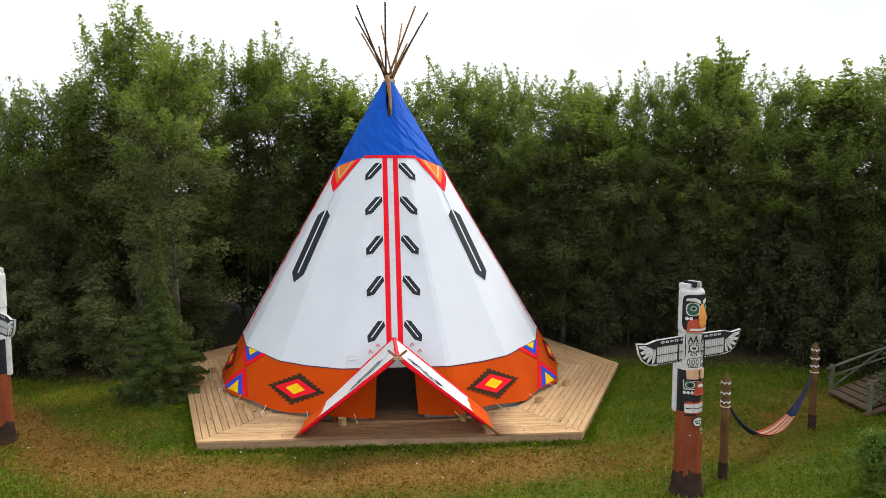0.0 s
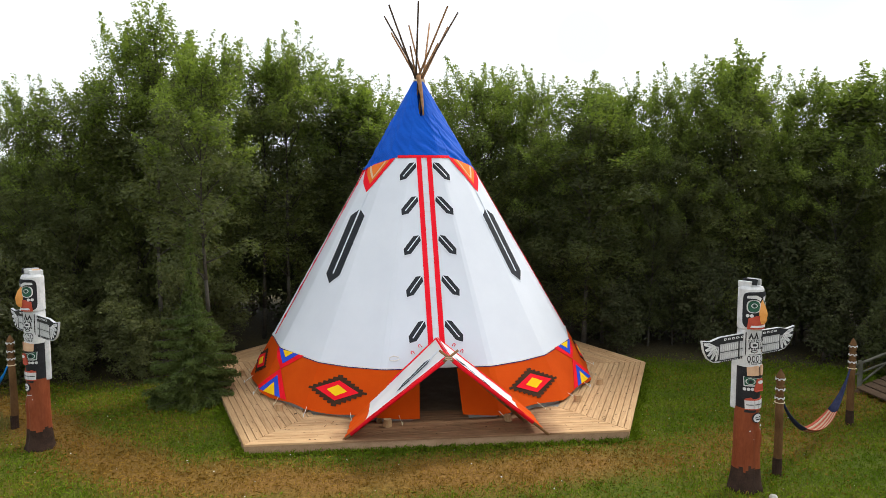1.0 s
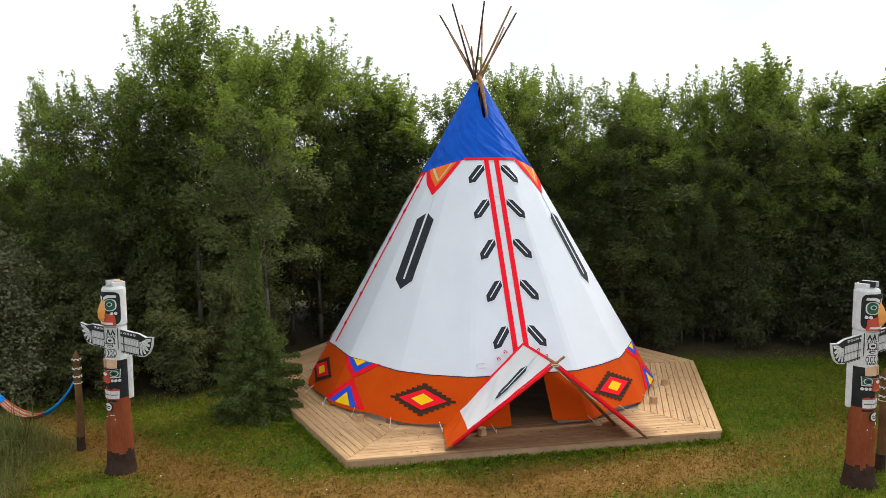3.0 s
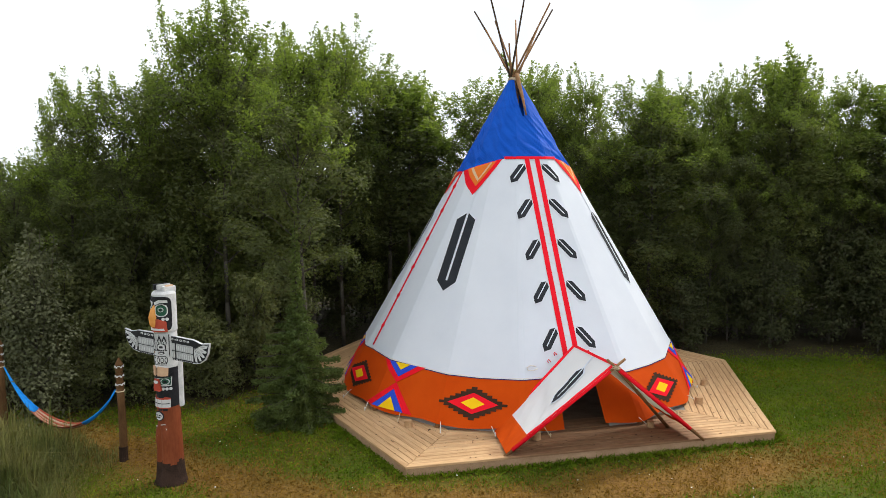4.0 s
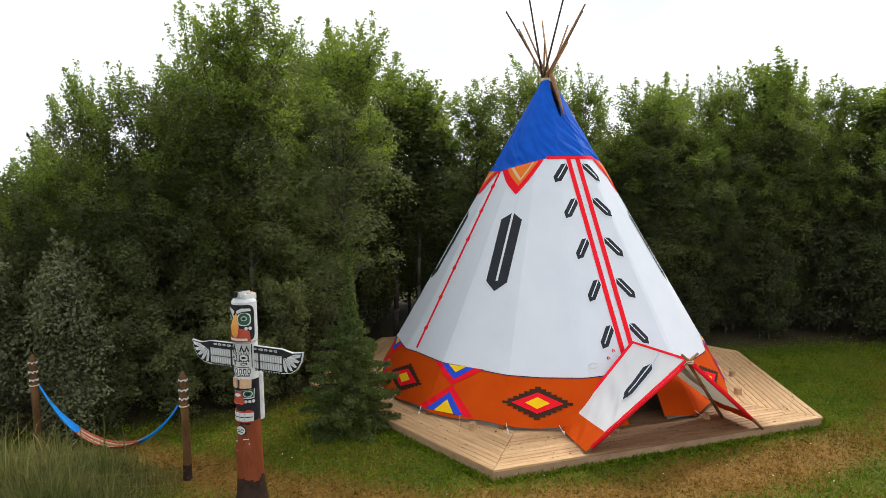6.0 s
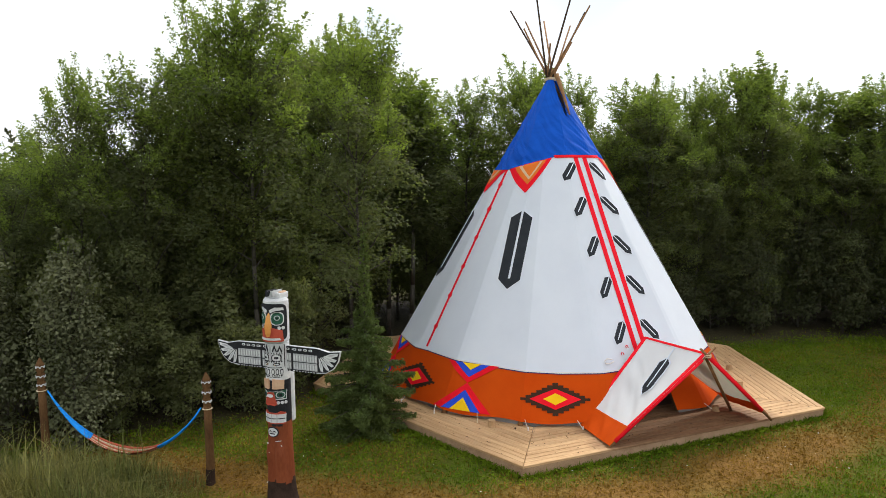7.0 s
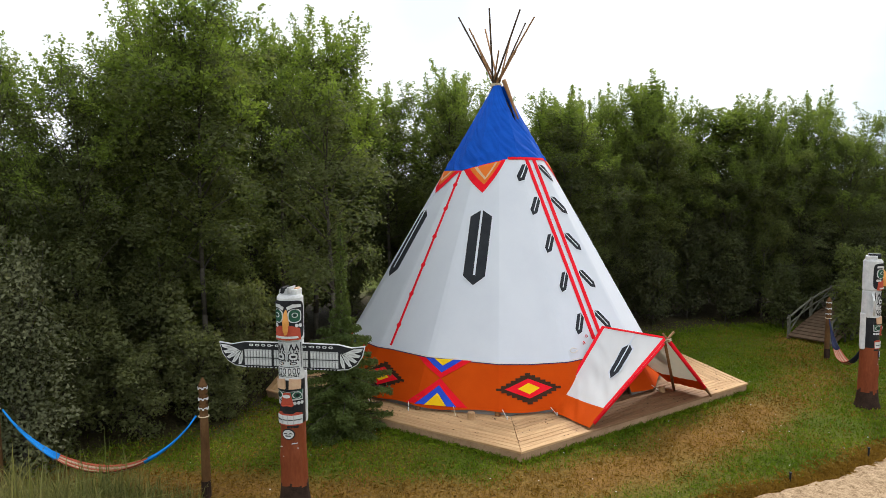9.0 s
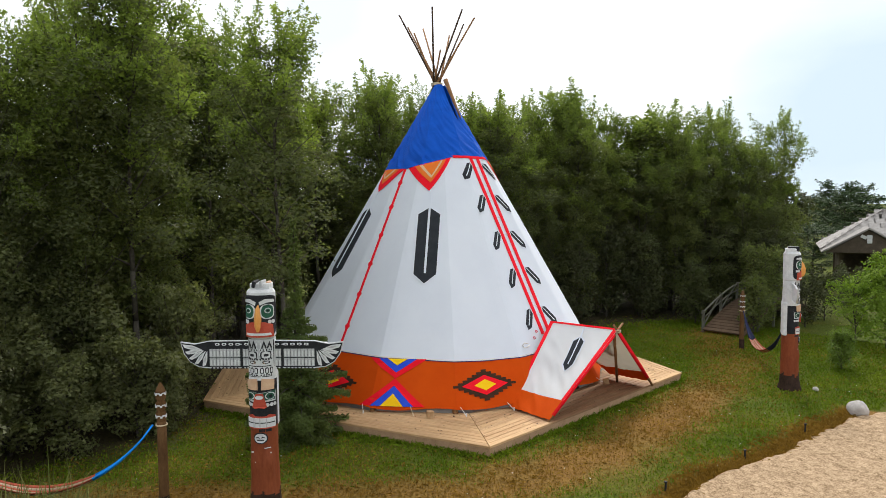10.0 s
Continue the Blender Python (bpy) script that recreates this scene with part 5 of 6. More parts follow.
def grow_tree(name, height, spread, seed, material, label, bare=0.15, leaf_size=0.059, density=1.0, peak=0.58, limbs=38, category="tree", bough=0.46, young=None):
    """A trunk with limbs, sprays of small leaves, and upright shoots in the upper crown; young: the shoots' leaf,
    lightened as if lit from above.
    """
    rnd = random.Random(seed)
    rng = np.random.default_rng(seed)
    tree = thing(name, (0, 0, 0), label, category)
    wood = bmesh.new()
    bend = Vector((rnd.uniform(-0.3, 0.3), rnd.uniform(-0.3, 0.3), 0)) * height * 0.05

    def stem(f):
        return Vector((0, 0, height * 0.97 * f)) + bend * math.sin(f * 2.2) + Vector((math.sin(f * 7 + seed), math.cos(f * 6 + seed), 0)) * 0.03 * f * height * 0.25

    r0 = 0.0055 * height + 0.014
    for k in range(8):
        rod(wood, stem(k / 8), stem((k + 1) / 8), r0 * (1 - k / 8.6), r0 * (1 - (k + 1) / 8.6), 7)
    centres, ups, tips = [], [], []
    for k in range(limbs):
        f = bare + (1 - bare) * ((k + rnd.random()) / limbs) ** 0.9
        g = (f - bare) / (1 - bare)
        reach = spread * (np.interp(g, [0, peak * 0.5, peak, 0.75, 0.92, 1], [0.55, 0.85, 1.0, 0.90, 0.62, 0.26])) * rnd.uniform(0.55, 1.22)
        az = k * 2.399 + rnd.uniform(-0.5, 0.5)
        lift = rnd.uniform(0.3, 0.85) + 1.5 * g
        p0 = stem(f * 0.97)
        way = Vector((math.cos(az), math.sin(az), lift)).normalized()
        p1 = p0 + way * reach
        rod(wood, p0, p1, r0 * 0.32 * (1 - 0.7 * g) + 0.004, 0.004, 5, bend=reach * 0.06, steps=2)
        if g > 0.42:
            tips.append((p1, g, az))
        boughs = max(2, int(reach * 1.9 * density + 0.6))
        for j in range(boughs):
            t = 1.0 if j == 0 else rnd.uniform(0.25, 0.9)
            c = p0.lerp(p1, t) + Vector((rnd.gauss(0, 1), rnd.gauss(0, 1), rnd.gauss(0, 0.8))) * 0.14 * reach
            size = bough * rnd.uniform(0.7, 1.25) * (0.62 + 0.38 * min(1.0, reach / spread + 0.2)) * (1 - 0.42 * g)
            m = int(255 * (size / 0.4) ** 2 * density * (0.074 / leaf_size) ** 1.4 * (1.0 if g < 0.6 else 1.0 - 0.8 * (g - 0.6)))
            dirs = rng.normal(size=(m, 3))
            dirs /= np.linalg.norm(dirs, axis=1, keepdims=True)
            dirs[:, 2] = np.where(rng.random(m) < 0.7, np.abs(dirs[:, 2]), dirs[:, 2])
            lump = 1 + 0.28 * np.sin(dirs @ np.array([5.0, 3.0, 4.0]) + k + j) * np.sin(dirs @ np.array([-3.0, 6.0, 2.0]) + 2 * k)
            pts = dirs * (size * lump * rng.uniform(0.6, 1.12, m))[:, None] * np.array([0.86, 0.86, 0.98])
            pts[:, 2] -= 0.15 * (pts[:, 0] ** 2 + pts[:, 1] ** 2)
            centres.append(pts + np.array(c))
            ups.append(rng.normal(size=(m, 3)) * 0.45 + dirs * 0.8 + np.array([0, 0, 0.55]))
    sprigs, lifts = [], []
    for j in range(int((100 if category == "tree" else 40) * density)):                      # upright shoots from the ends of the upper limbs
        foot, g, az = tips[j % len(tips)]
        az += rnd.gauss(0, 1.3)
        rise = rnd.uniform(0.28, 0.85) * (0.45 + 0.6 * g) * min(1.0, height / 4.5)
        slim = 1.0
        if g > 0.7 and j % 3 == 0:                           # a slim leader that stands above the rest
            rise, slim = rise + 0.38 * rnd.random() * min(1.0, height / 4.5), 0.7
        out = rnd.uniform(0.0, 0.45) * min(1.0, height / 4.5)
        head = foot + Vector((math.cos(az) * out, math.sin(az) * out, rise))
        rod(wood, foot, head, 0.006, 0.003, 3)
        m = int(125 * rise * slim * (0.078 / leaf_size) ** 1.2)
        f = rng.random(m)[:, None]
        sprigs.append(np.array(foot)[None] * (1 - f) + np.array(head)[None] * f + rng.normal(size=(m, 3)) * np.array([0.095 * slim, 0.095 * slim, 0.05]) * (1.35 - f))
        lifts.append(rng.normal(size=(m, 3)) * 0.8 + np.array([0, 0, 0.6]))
    part("trunk", wood, BARK, tree, "dark slender trunk and limbs", True)
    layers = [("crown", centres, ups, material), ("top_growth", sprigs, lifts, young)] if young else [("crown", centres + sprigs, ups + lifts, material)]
    for title, spots, faces, stuff in layers:
        spots, faces = np.concatenate(spots), np.concatenate(faces)
        keep = spots[:, 2] > 0.06
        spots, faces = spots[keep], faces[keep]
        sizes = rng.uniform(0.7, 1.25, len(spots)) * leaf_size
        new(title, leaves_mesh(title, spots, faces, sizes, stuff, 0.85, seed, True)).parent = tree
    return tree


KINDS = [
    grow_tree("alder_tree", 7.0, 1.85, 11, LEAF, "dense dark green alder tree at the wood's edge", bare=0.07, limbs=44, young=TOPLITLEAF),
    grow_tree("alder_tree", 7.0, 1.60, 23, LEAF, "dense dark green alder tree at the wood's edge", peak=0.52, bare=0.07, limbs=44, young=TOPLITLEAF),
    grow_tree("alder_tree", 7.0, 1.85, 37, LEAF2, "leafy mid green alder tree at the wood's edge", peak=0.62, bare=0.08, limbs=44, young=TOPLITLEAF),
    grow_tree("alder_tree", 7.0, 1.35, 41, LEAF2, "slender light green young alder tree", bare=0.18, limbs=30, young=TOPLITLEAF),
    grow_tree("alder_tree", 7.0, 1.25, 53, LEAF, "thin alder tree with a bare lower trunk", bare=0.36, limbs=26, peak=0.6, young=TOPLITLEAF),
    grow_tree("alder_tree", 7.0, 0.80, 67, LEAF, "slim young alder tree with its leaves held high", bare=0.5, limbs=22, peak=0.45, leaf_size=0.085, young=TOPLITLEAF),
]
STAND = [  # place, height, kind
    (-7.2, 13.5, 6.5, 2), (-8.3, 13.0, 5.4, 0), (-9.2, 13.1, 5.5, 1), (-10.3, 13.0, 5.4, 0), (-11.4, 13.4, 4.9, 1), (-6.5, 12.9, 6.8, 4), (-4.85, 11.1, 6.2, 4), (-6.0, 14.4, 6.8, 2), (-8.9, 14.9, 5.3, 0),
    (-7.7, 15.3, 6.2, 1), (-10.3, 15.0, 5.2, 2), (-12.4, 15.2, 5.2, 0), (-6.6, 16.2, 7.1, 4), (-5.1, 15.6, 7.0, 4), (-4.4, 15.4, 6.7, 3), (-4.6, 17.3, 7.1, 4), (-3.6, 17.6, 6.9, 1), (-3.3, 16.6, 6.7, 4),
    (-2.2, 17.0, 6.3, 0), (-1.0, 17.1, 6.3, 4), (-2.6, 18.6, 6.8, 2), (-0.2, 18.4, 6.7, 0), (0.2, 15.9, 6.5, 3), (1.2, 16.0, 6.6, 1), (2.2, 15.3, 6.2, 0), (1.3, 17.8, 6.8, 2), (3.1, 14.9, 5.8, 2),
    (4.1, 14.6, 6.0, 1), (5.0, 14.8, 6.2, 0), (5.9, 14.5, 6.3, 2), (6.9, 14.1, 5.9, 1), (7.8, 13.6, 5.8, 0), (8.7, 13.0, 5.6, 2), (9.6, 12.3, 5.9, 1), (10.5, 11.7, 6.1, 0), (3.0, 16.8, 6.4, 0),
    (4.4, 16.5, 6.2, 1), (5.8, 16.4, 6.4, 0), (7.2, 15.9, 6.4, 2), (8.6, 15.2, 5.9, 0), (10.0, 14.2, 6.2, 1), (11.3, 13.0, 6.2, 2), (11.7, 15.0, 6.7, 0), (3.7, 15.9, 6.3, 2), (11.8, 11.4, 6.0, 2),
    (2.6, 14.6, 6.0, 4), (4.6, 15.3, 6.2, 3), (6.3, 15.1, 6.4, 5), (7.5, 14.6, 5.9, 3), (9.3, 13.5, 6.0, 4), (3.4, 15.6, 6.3, 5), (5.4, 15.7, 6.4, 3), (8.3, 14.0, 6.1, 5), (0.7, 16.7, 6.6, 4), (-2.9, 16.0, 6.5, 5), (1.8, 16.4, 6.4, 3), (-7.9, 13.9, 5.6, 4), (10.3, 12.8, 6.2, 2),
]


def plant():
    used = set()
    for i, (x, y, h, k) in enumerate(STAND):
        s = h * (0.955 if x < -6.4 else 0.98 if x < 0 else 0.99 if x < 7.5 else 1.03) / 7.0
        wide = s * (1.06 + 0.20 * math.sin(i * 2.7))
        m = pose(x, y, -0.03, 0, 0, (i * 77) % 360) @ Matrix.Diagonal((wide, wide, s, 1))
        if k in used:
            copy_thing(KINDS[k], m)["group"] = "trees of the wood"
        else:
            used.add(k)
            KINDS[k].matrix_basis = m
            KINDS[k]["group"] = "trees of the wood"


plant()


# shrubs along the foot of the wood, and single bushes
def shrub(at, height, spread, seed, material, label, leaf_size=0.06, density=1.0, name="shrub"):
    ob = grow_tree(name, height, spread, seed, material, label, bare=0.02, leaf_size=leaf_size, density=density, peak=0.35, limbs=int(12 + 7 * height), category="shrub", bough=0.13 + 0.10 * height)
    ob.matrix_basis = pose(*at)
    return ob


UNDER = shrub((3.6, 14.7, -0.03), 2.0, 0.85, 71, SHADELEAF, "low dark green shrub under the trees", 0.07)
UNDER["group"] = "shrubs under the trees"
UNDER_LEFT = shrub((-7.3, 12.9, -0.03), 1.9, 0.85, 79, MIDLEAF, "leafy green shrub at the foot of the trees", 0.07)
UNDER_LEFT["group"] = "shrubs under the trees"
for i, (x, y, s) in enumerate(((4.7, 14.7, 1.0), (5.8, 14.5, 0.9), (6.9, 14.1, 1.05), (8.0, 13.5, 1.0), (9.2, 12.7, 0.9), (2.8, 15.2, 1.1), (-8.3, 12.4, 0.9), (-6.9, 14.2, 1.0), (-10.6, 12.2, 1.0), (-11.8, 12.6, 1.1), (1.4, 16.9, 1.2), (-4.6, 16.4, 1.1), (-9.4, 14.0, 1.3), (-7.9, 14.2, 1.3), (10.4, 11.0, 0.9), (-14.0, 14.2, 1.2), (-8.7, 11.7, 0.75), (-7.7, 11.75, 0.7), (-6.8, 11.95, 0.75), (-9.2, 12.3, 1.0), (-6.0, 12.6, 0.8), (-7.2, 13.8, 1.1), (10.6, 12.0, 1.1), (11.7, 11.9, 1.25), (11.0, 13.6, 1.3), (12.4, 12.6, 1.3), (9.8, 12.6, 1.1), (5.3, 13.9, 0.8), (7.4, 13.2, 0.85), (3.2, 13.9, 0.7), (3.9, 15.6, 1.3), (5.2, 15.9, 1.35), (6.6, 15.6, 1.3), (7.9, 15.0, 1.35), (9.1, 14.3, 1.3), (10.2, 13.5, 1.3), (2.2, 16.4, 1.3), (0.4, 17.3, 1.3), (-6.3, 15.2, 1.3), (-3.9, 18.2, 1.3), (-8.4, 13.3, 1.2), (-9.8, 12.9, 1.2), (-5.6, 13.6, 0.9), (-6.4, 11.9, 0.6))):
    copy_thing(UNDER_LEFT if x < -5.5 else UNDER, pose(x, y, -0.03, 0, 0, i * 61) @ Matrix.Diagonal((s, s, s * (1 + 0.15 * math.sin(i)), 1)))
BACK = shrub((-8.6, 17.2, -0.03), 3.6, 1.6, 73, SHADELEAF, "dark green thicket at the back of the wood", 0.13, 1.0)
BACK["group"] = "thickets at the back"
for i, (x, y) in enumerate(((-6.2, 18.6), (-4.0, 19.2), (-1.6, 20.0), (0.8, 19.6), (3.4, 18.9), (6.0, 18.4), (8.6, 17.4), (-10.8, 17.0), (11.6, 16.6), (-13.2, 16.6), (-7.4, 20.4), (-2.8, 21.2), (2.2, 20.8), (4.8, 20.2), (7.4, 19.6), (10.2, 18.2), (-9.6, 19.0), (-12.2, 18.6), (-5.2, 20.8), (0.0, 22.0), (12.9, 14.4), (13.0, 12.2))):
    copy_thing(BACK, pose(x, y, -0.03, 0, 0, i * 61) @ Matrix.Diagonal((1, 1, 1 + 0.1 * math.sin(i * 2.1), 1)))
shrub((-9.1, 11.0, -0.03), 2.7, 0.55, 83, PALELEAF, "tall pale grey-leaved aspen shrub behind the hammock", 0.058, 0.55)
shrub((-10.3, 11.5, -0.03), 2.5, 0.7, 89, PALELEAF, "pale grey-leaved aspen shrub behind the hammock", 0.058, 0.55)
shrub((5.18, 7.05, -0.03), 0.62, 0.27, 97, LAWNBUSH, "small round bright green bush on the lawn", 0.038, 1.15)
shrub((8.0, 7.15, -0.03), 1.8, 0.8, 101, BUSHLEAF, "bright green leafy bush beside the lawn", 0.06, 1.2)
shrub((8.3, 7.9, -0.03), 1.1, 0.75, 103, BUSHLEAF, "wide green bush before the footbridge", 0.06)
shrub((7.45, 9.95, -0.03), 1.15, 0.55, 107, LEAF2, "green climber over the footbridge railing", 0.065)
shrub((8.6, 10.3, -0.03), 1.8, 0.8, 109, LEAF2, "green climber over the footbridge railing", 0.065)
shrub((7.8, 11.75, -0.03), 1.35, 0.55, 113, LEAF, "green climber on the far railing", 0.065)
shrub((12.6, 9.4, -0.03), 0.9, 0.8, 139, SHADELEAF, "dark green bush beyond the footbridge", 0.065)
shrub((10.9, 9.6, -0.03), 1.0, 0.9, 137, SHADELEAF, "dark green bush beyond the footbridge", 0.065)
shrub((9.4, 9.5, -0.03), 0.9, 0.8, 127, SHADELEAF, "low dark green bush before the footbridge", 0.06)


def build_spruce(at, height, spread, seed):
    rnd = random.Random(seed)
    rng = np.random.default_rng(seed)
    tree = thing("spruce", at, "young dark green spruce with a thin leader beside the deck", "tree")
    wood = bmesh.new()
    rod(wood, (0, 0, -0.02), (0, 0, height), 0.045, 0.006, 8, steps=4)
    centres, ups, sizes = [], [], []
    for k in range(130):
        f = (k + rnd.random()) / 130
        z = 0.06 + (height - 0.08) * f ** 1.75
        g = z / height
        reach = spread * float(np.interp(g, [0, 0.10, 0.30, 0.44, 0.54, 0.62, 0.80, 1], [0.85, 1.0, 0.90, 0.58, 0.27, 0.15, 0.10, 0.03])) * rnd.uniform(0.72, 1.1)
        az = k * 2.399 + rnd.uniform(-0.3, 0.3)
        way = Vector((math.cos(az), math.sin(az), 0.12 - 0.28 * (1 - g)))
        p0 = Vector((0, 0, z))
        p1 = p0 + way * reach + Vector((0, 0, 0.10 * reach))
        rod(wood, p0, p1, 0.009 * (1 - g) + 0.003, 0.002, 5, bend=-0.05 * reach, steps=2)
        n = max(7, int(820 * reach))
        t = rng.uniform(0.12, 1.0, n)
        base = np.array(p0)[None] + np.array(p1 - p0)[None] * t[:, None]
        side = np.array([-math.sin(az), math.cos(az), 0.0])
        w = rng.normal(size=n) * 0.11 * (1.15 - t) * (0.5 + reach)
        base += side[None] * w[:, None]
        base[:, 2] += rng.normal(size=n) * 0.02 - 0.25 * np.abs(w) - 0.05 * t
        centres.append(base)
        ups.append(rng.normal(size=(n, 3)) * 0.8 + np.array([0, 0, 0.6]))
        sizes.append(rng.uniform(0.04, 0.075, n))
    part("trunk", wood, BARK, tree, "thin straight trunk", True)
    crown = new("crown", leaves_mesh("crown", np.concatenate(centres), np.concatenate(ups), np.concatenate(sizes), NEEDLE, 0.30, seed))
    crown.parent = tree


build_spruce((-4.98, 10.55, 0.0), 3.2, 0.78, 5)

# far wood on the rise behind the shed
FAR = grow_tree("far_tree", 7.0, 1.8, 131, FARLEAF, "broad dark green tree of the far wood", leaf_size=0.10, density=0.8, limbs=30)
FAR["group"] = "far trees"
FAR.matrix_basis = pose(47, 9, -0.1) @ Matrix.Diagonal((1.5, 1.5, 0.75, 1))
for i in range(26):
    x, y = 37 + 9 * math.sin(i * 1.7) - 6 * (i % 3), 20 + (i - 13) * 1.6
    copy_thing(FAR, pose(x + 8, y, -0.1, 0, 0, i * 47) @ Matrix.Diagonal((0.95, 0.95, 0.76 + 0.10 * math.sin(i * 2.3), 1)))["group"] = "far trees"

for i, (x, y) in enumerate(((21.0, 17.0), (22.5, 14.6), (24.5, 12.8), (26.5, 11.4), (20.0, 19.5), (28.5, 10.0))):
    copy_thing(FAR, pose(x, y, -0.1, 0, 0, i * 71) @ Matrix.Diagonal((0.75, 0.75, 0.36 + 0.05 * math.sin(i * 1.9), 1)))["group"] = "far trees"


# ---- grass ----
def blades(name, points, heights, material, seed, label, lean=0.45, width=0.006, bent=False):
    """Grass: narrow pointed blades; bent ones have a joint halfway up."""
    rng = np.random.default_rng(seed)
    n = len(points)
    az = rng.uniform(0, math.tau, n)
    side = np.stack([np.cos(az), np.sin(az), np.zeros(n)], 1)
    tilt = np.stack([-np.sin(az), np.cos(az), np.zeros(n)], 1) * (rng.normal(size=n) * lean)[:, None]
    up = np.array([0, 0, 1.0])[None] + tilt
    up /= np.linalg.norm(up, axis=1, keepdims=True)
    h = heights[:, None]
    droop = tilt * h * 0.5 - np.array([0, 0, 1.0])[None] * (np.abs(tilt).sum(1, keepdims=True)) * h * 0.25
    w = width * (0.6 + heights * 2.0)[:, None]
    if bent:
        mid = points + up * h * 0.6
        strip = np.stack([points - side * w, points + side * w, mid + side * w * 0.8, mid - side * w * 0.8, points + up * h + droop], 1).reshape(-1, 3)
        first = 5 * np.arange(n)[:, None]
        loops = np.concatenate([first + np.array([0, 1, 2, 3]), first + np.array([3, 2, 4])], 1)
        me = bpy.data.meshes.new(name)
        me.vertices.add(5 * n)
        me.vertices.foreach_set("co", strip.ravel().astype(np.float32))
        me.loops.add(7 * n)
        me.loops.foreach_set("vertex_index", loops.ravel().astype(np.int32))
        me.polygons.add(2 * n)
        me.polygons.foreach_set("loop_start", (7 * np.arange(n)[:, None] + np.array([0, 4])).ravel().astype(np.int32))
        me.update(calc_edges=True)
        me.materials.append(material)
        return tagged(new(name, me), label, "grass", kind="stuff")
    quad = np.stack([points - side * w, points + side * w, points + up * h * 0.6 + side * w * 0.7, points + up * h + droop], 1).reshape(-1, 3)
    me = bpy.data.meshes.new(name)
    me.vertices.add(4 * n)
    me.vertices.foreach_set("co", quad.ravel().astype(np.float32))
    me.loops.add(4 * n)
    me.loops.foreach_set("vertex_index", np.arange(4 * n, dtype=np.int32))
    me.polygons.add(n)
    me.polygons.foreach_set("loop_start", np.arange(0, 4 * n, 4, dtype=np.int32))
    me.update(calc_edges=True)
    me.materials.append(material)
    return tagged(new(name, me), label, "grass", kind="stuff")


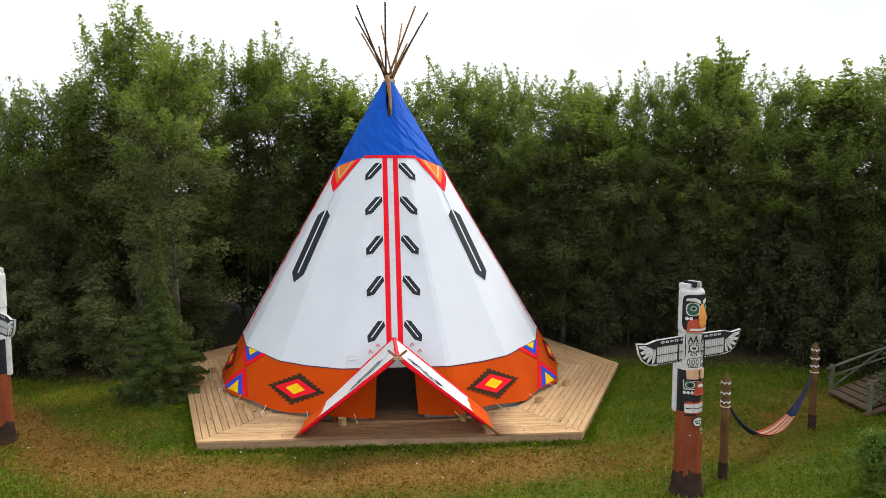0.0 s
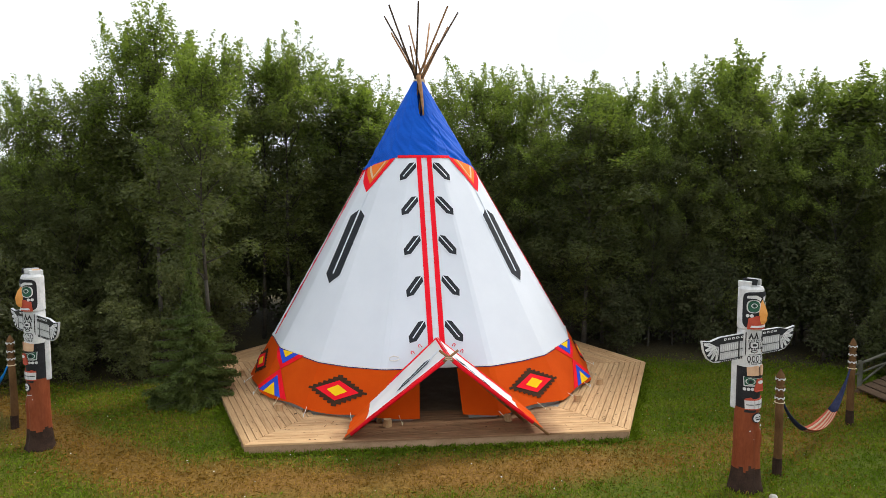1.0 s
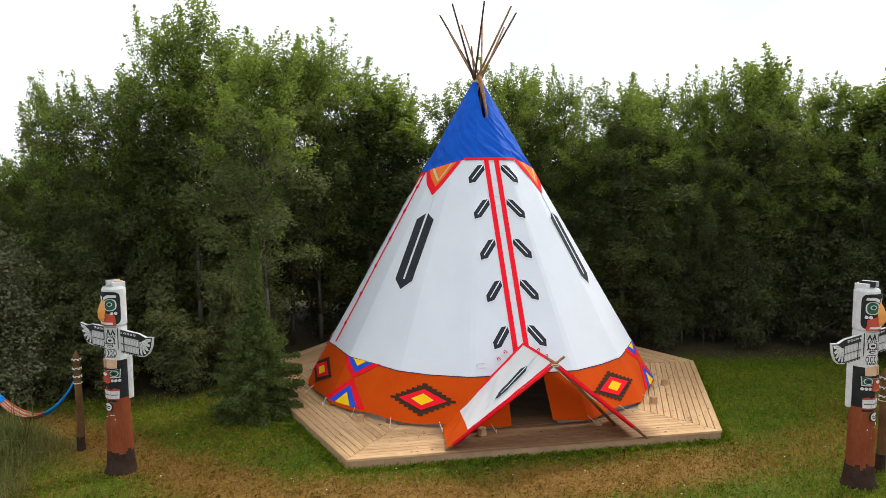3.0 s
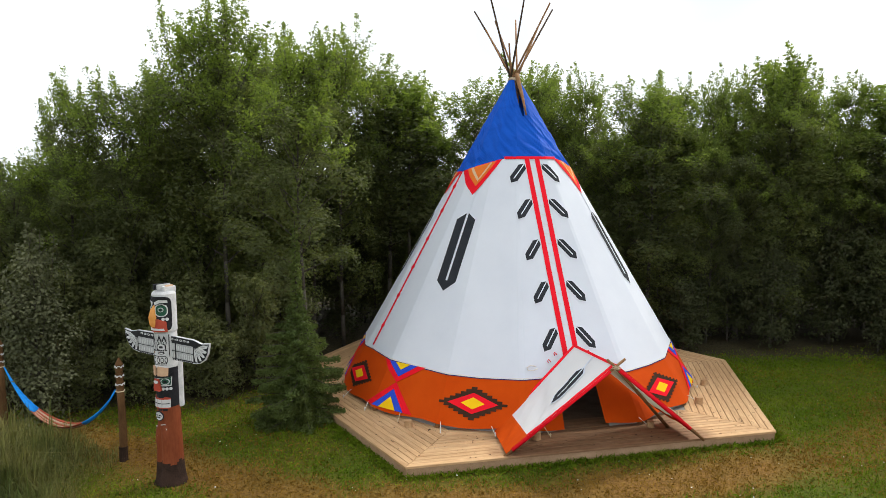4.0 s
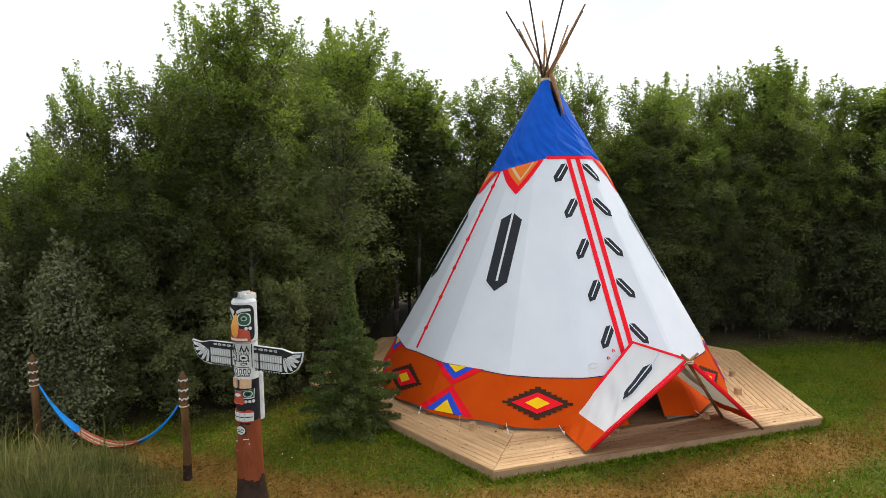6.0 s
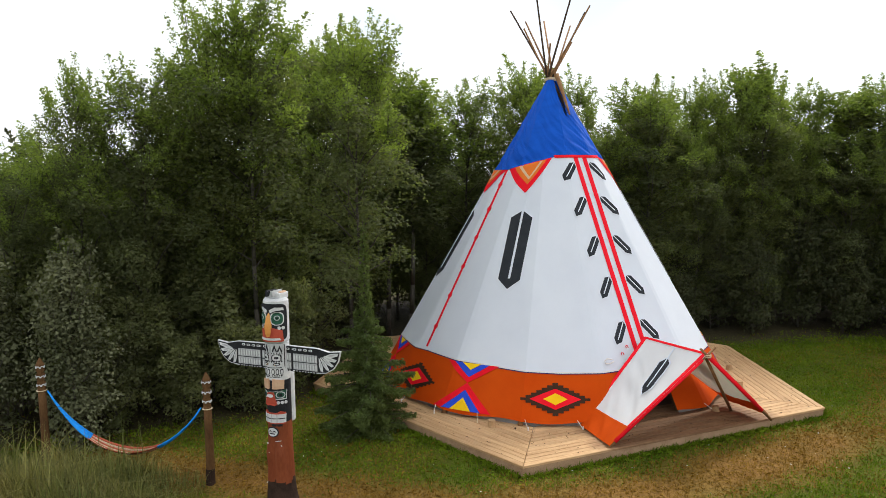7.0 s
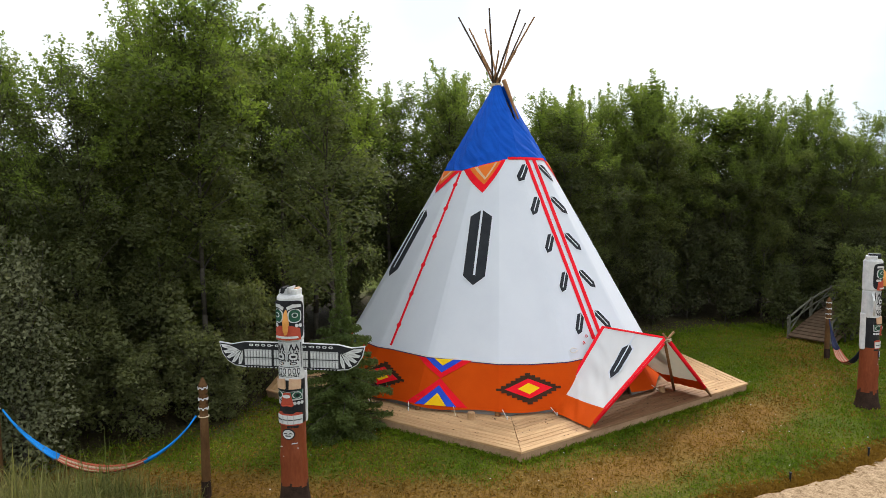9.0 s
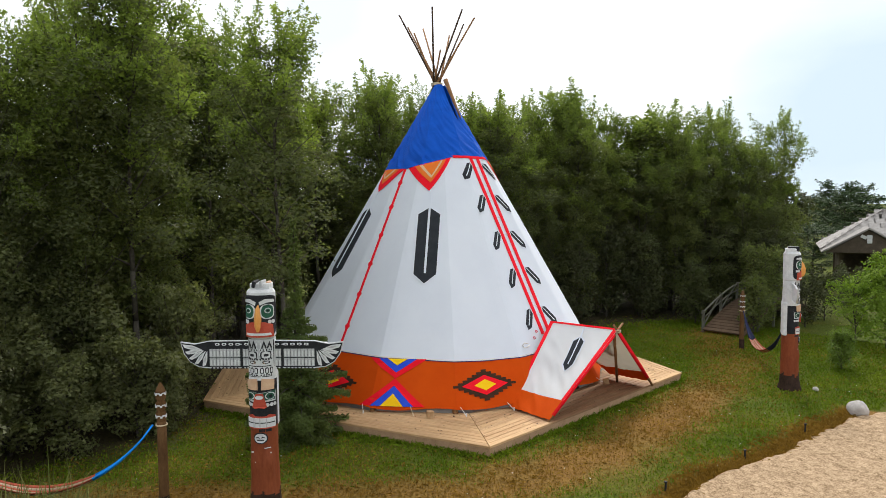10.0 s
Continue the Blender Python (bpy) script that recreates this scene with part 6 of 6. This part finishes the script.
def sow():
    rng = np.random.default_rng(7)
    green, dry = [], []
    for x, y in rng.uniform((-10.5, 5.4), (8.5, 13.8), (210000, 2)):
        if in_deck(x, y, -0.03 + 0.06 * rng.random()) or (x < 2.6 and y < sand_edge(x) + 0.02) or (y < 5.6 and x > 1.8):
            continue
        w = wear_at(x, y) + 0.22 * (noise.noise(Vector((x * 0.9, y * 0.9, 7))))
        if rng.random() < soil_shade_at(x, y) * 0.93:
            continue
        r = rng.random()
        if r < 0.95 - 1.15 * w:
            green.append((x, y, -0.02))
        elif r < 1.02 - 0.45 * w:
            dry.append((x, y, -0.02))
    green, dry = np.array(green), np.array(dry)
    blades("lawn_grass", green, rng.uniform(0.025, 0.065, len(green)), BLADE, 1, "short green lawn grass", 0.6, 0.009)
    blades("dry_grass", dry, rng.uniform(0.025, 0.065, len(dry)), DRYBLADE, 2, "dry trodden grass", 0.9, 0.009)
    # a ragged verge of weeds along the sand
    xs = rng.uniform(-3.8, 2.3, 5200)
    pts = np.array([(x, sand_edge(x) + abs(rng.normal()) * 0.16 - 0.03, -0.02) for x in xs])
    blades("verge_grass", pts, rng.uniform(0.04, 0.12, len(pts)), DRYBLADE, 3, "dry brown weeds along the sand", 0.7, 0.006)
    # tall grass near the hammock, and along the foot of the wood
    pts, hs = [], []
    for x, y in rng.uniform((-12.0, 6.6), (-7.3, 11.2), (54000, 2)):
        d = noise.noise(Vector((x * 1.4, y * 1.4, 3)))
        deep = min(1.0, (-7.35 + 0.4 * d - x) / 1.3, (9.45 - 0.56 * (x + 7.28) + 0.3 * d - y) / 0.9)
        if deep > 0 and rng.random() < 0.25 + 0.75 * deep:
            pts.append((x, y, -0.02))
            hs.append(rng.uniform(0.18, 0.95) * (1.35 if rng.random() < 0.12 else 0.9) * (0.85 + 0.5 * d) * (0.35 + 0.65 * deep))
    blades("tall_grass", np.array(pts), np.array(hs), TALLBLADE, 4, "tall unmown meadow grass", 0.62, 0.0026, True)
    # uncut grass along the deck's foot and round the posts
    pts = []
    for (x0, y0), (x1, y1) in list(zip(DECK, DECK[1:] + DECK[:1]))[:2] + [(DECK[5], DECK[0])]:
        nx, ny = y1 - y0, x0 - x1
        n = math.hypot(nx, ny)
        for f in rng.random(1500):
            o = abs(rng.normal()) * 0.06 + 0.01
            pts.append((x0 + (x1 - x0) * f + nx / n * o, y0 + (y1 - y0) * f + ny / n * o, -0.02))
    pts = np.array(pts)
    blades("edge_grass", pts, rng.uniform(0.04, 0.11, len(pts)), BLADE, 5, "longer grass along the deck's edge", 0.6, 0.006)


sow()


def litter():
    """Fallen leaves on the deck and pale clover heads in the lawn."""
    rng = np.random.default_rng(31)
    pts = []
    while len(pts) < 330:
        x, y = rng.uniform(-5.2, 3.2), rng.uniform(8.2, 14)
        if in_deck(x, y, -0.05) and math.hypot(x - BASE.x, y - BASE.y) > 3.3:
            pts.append((x, y, DECK_TOP + 0.008))
    pts = np.array(pts)
    ob = new("fallen_leaves", leaves_mesh("fallen_leaves", pts, rng.normal(size=(len(pts), 3)) * 0.15 + np.array([0, 0, 1.0]), rng.uniform(0.018, 0.044, len(pts)), DARKBROWN, 0.6, 3))
    tagged(ob, "dark fallen leaves scattered on the deck", "leaves", kind="stuff")
    pts = np.array([(x, y, 0.03) for x, y in rng.uniform((-9, 6.0), (5, 10.5), (170, 2)) if not in_deck(x, y, 0.05)])
    ob = new("clover_heads", leaves_mesh("clover_heads", pts, rng.normal(size=(len(pts), 3)) * 0.4 + np.array([0, 0, 1.0]), rng.uniform(0.012, 0.026, len(pts)), T_WHITE, 0.9, 4))
    tagged(ob, "small pale clover heads in the lawn", "flowers", kind="stuff")


litter()
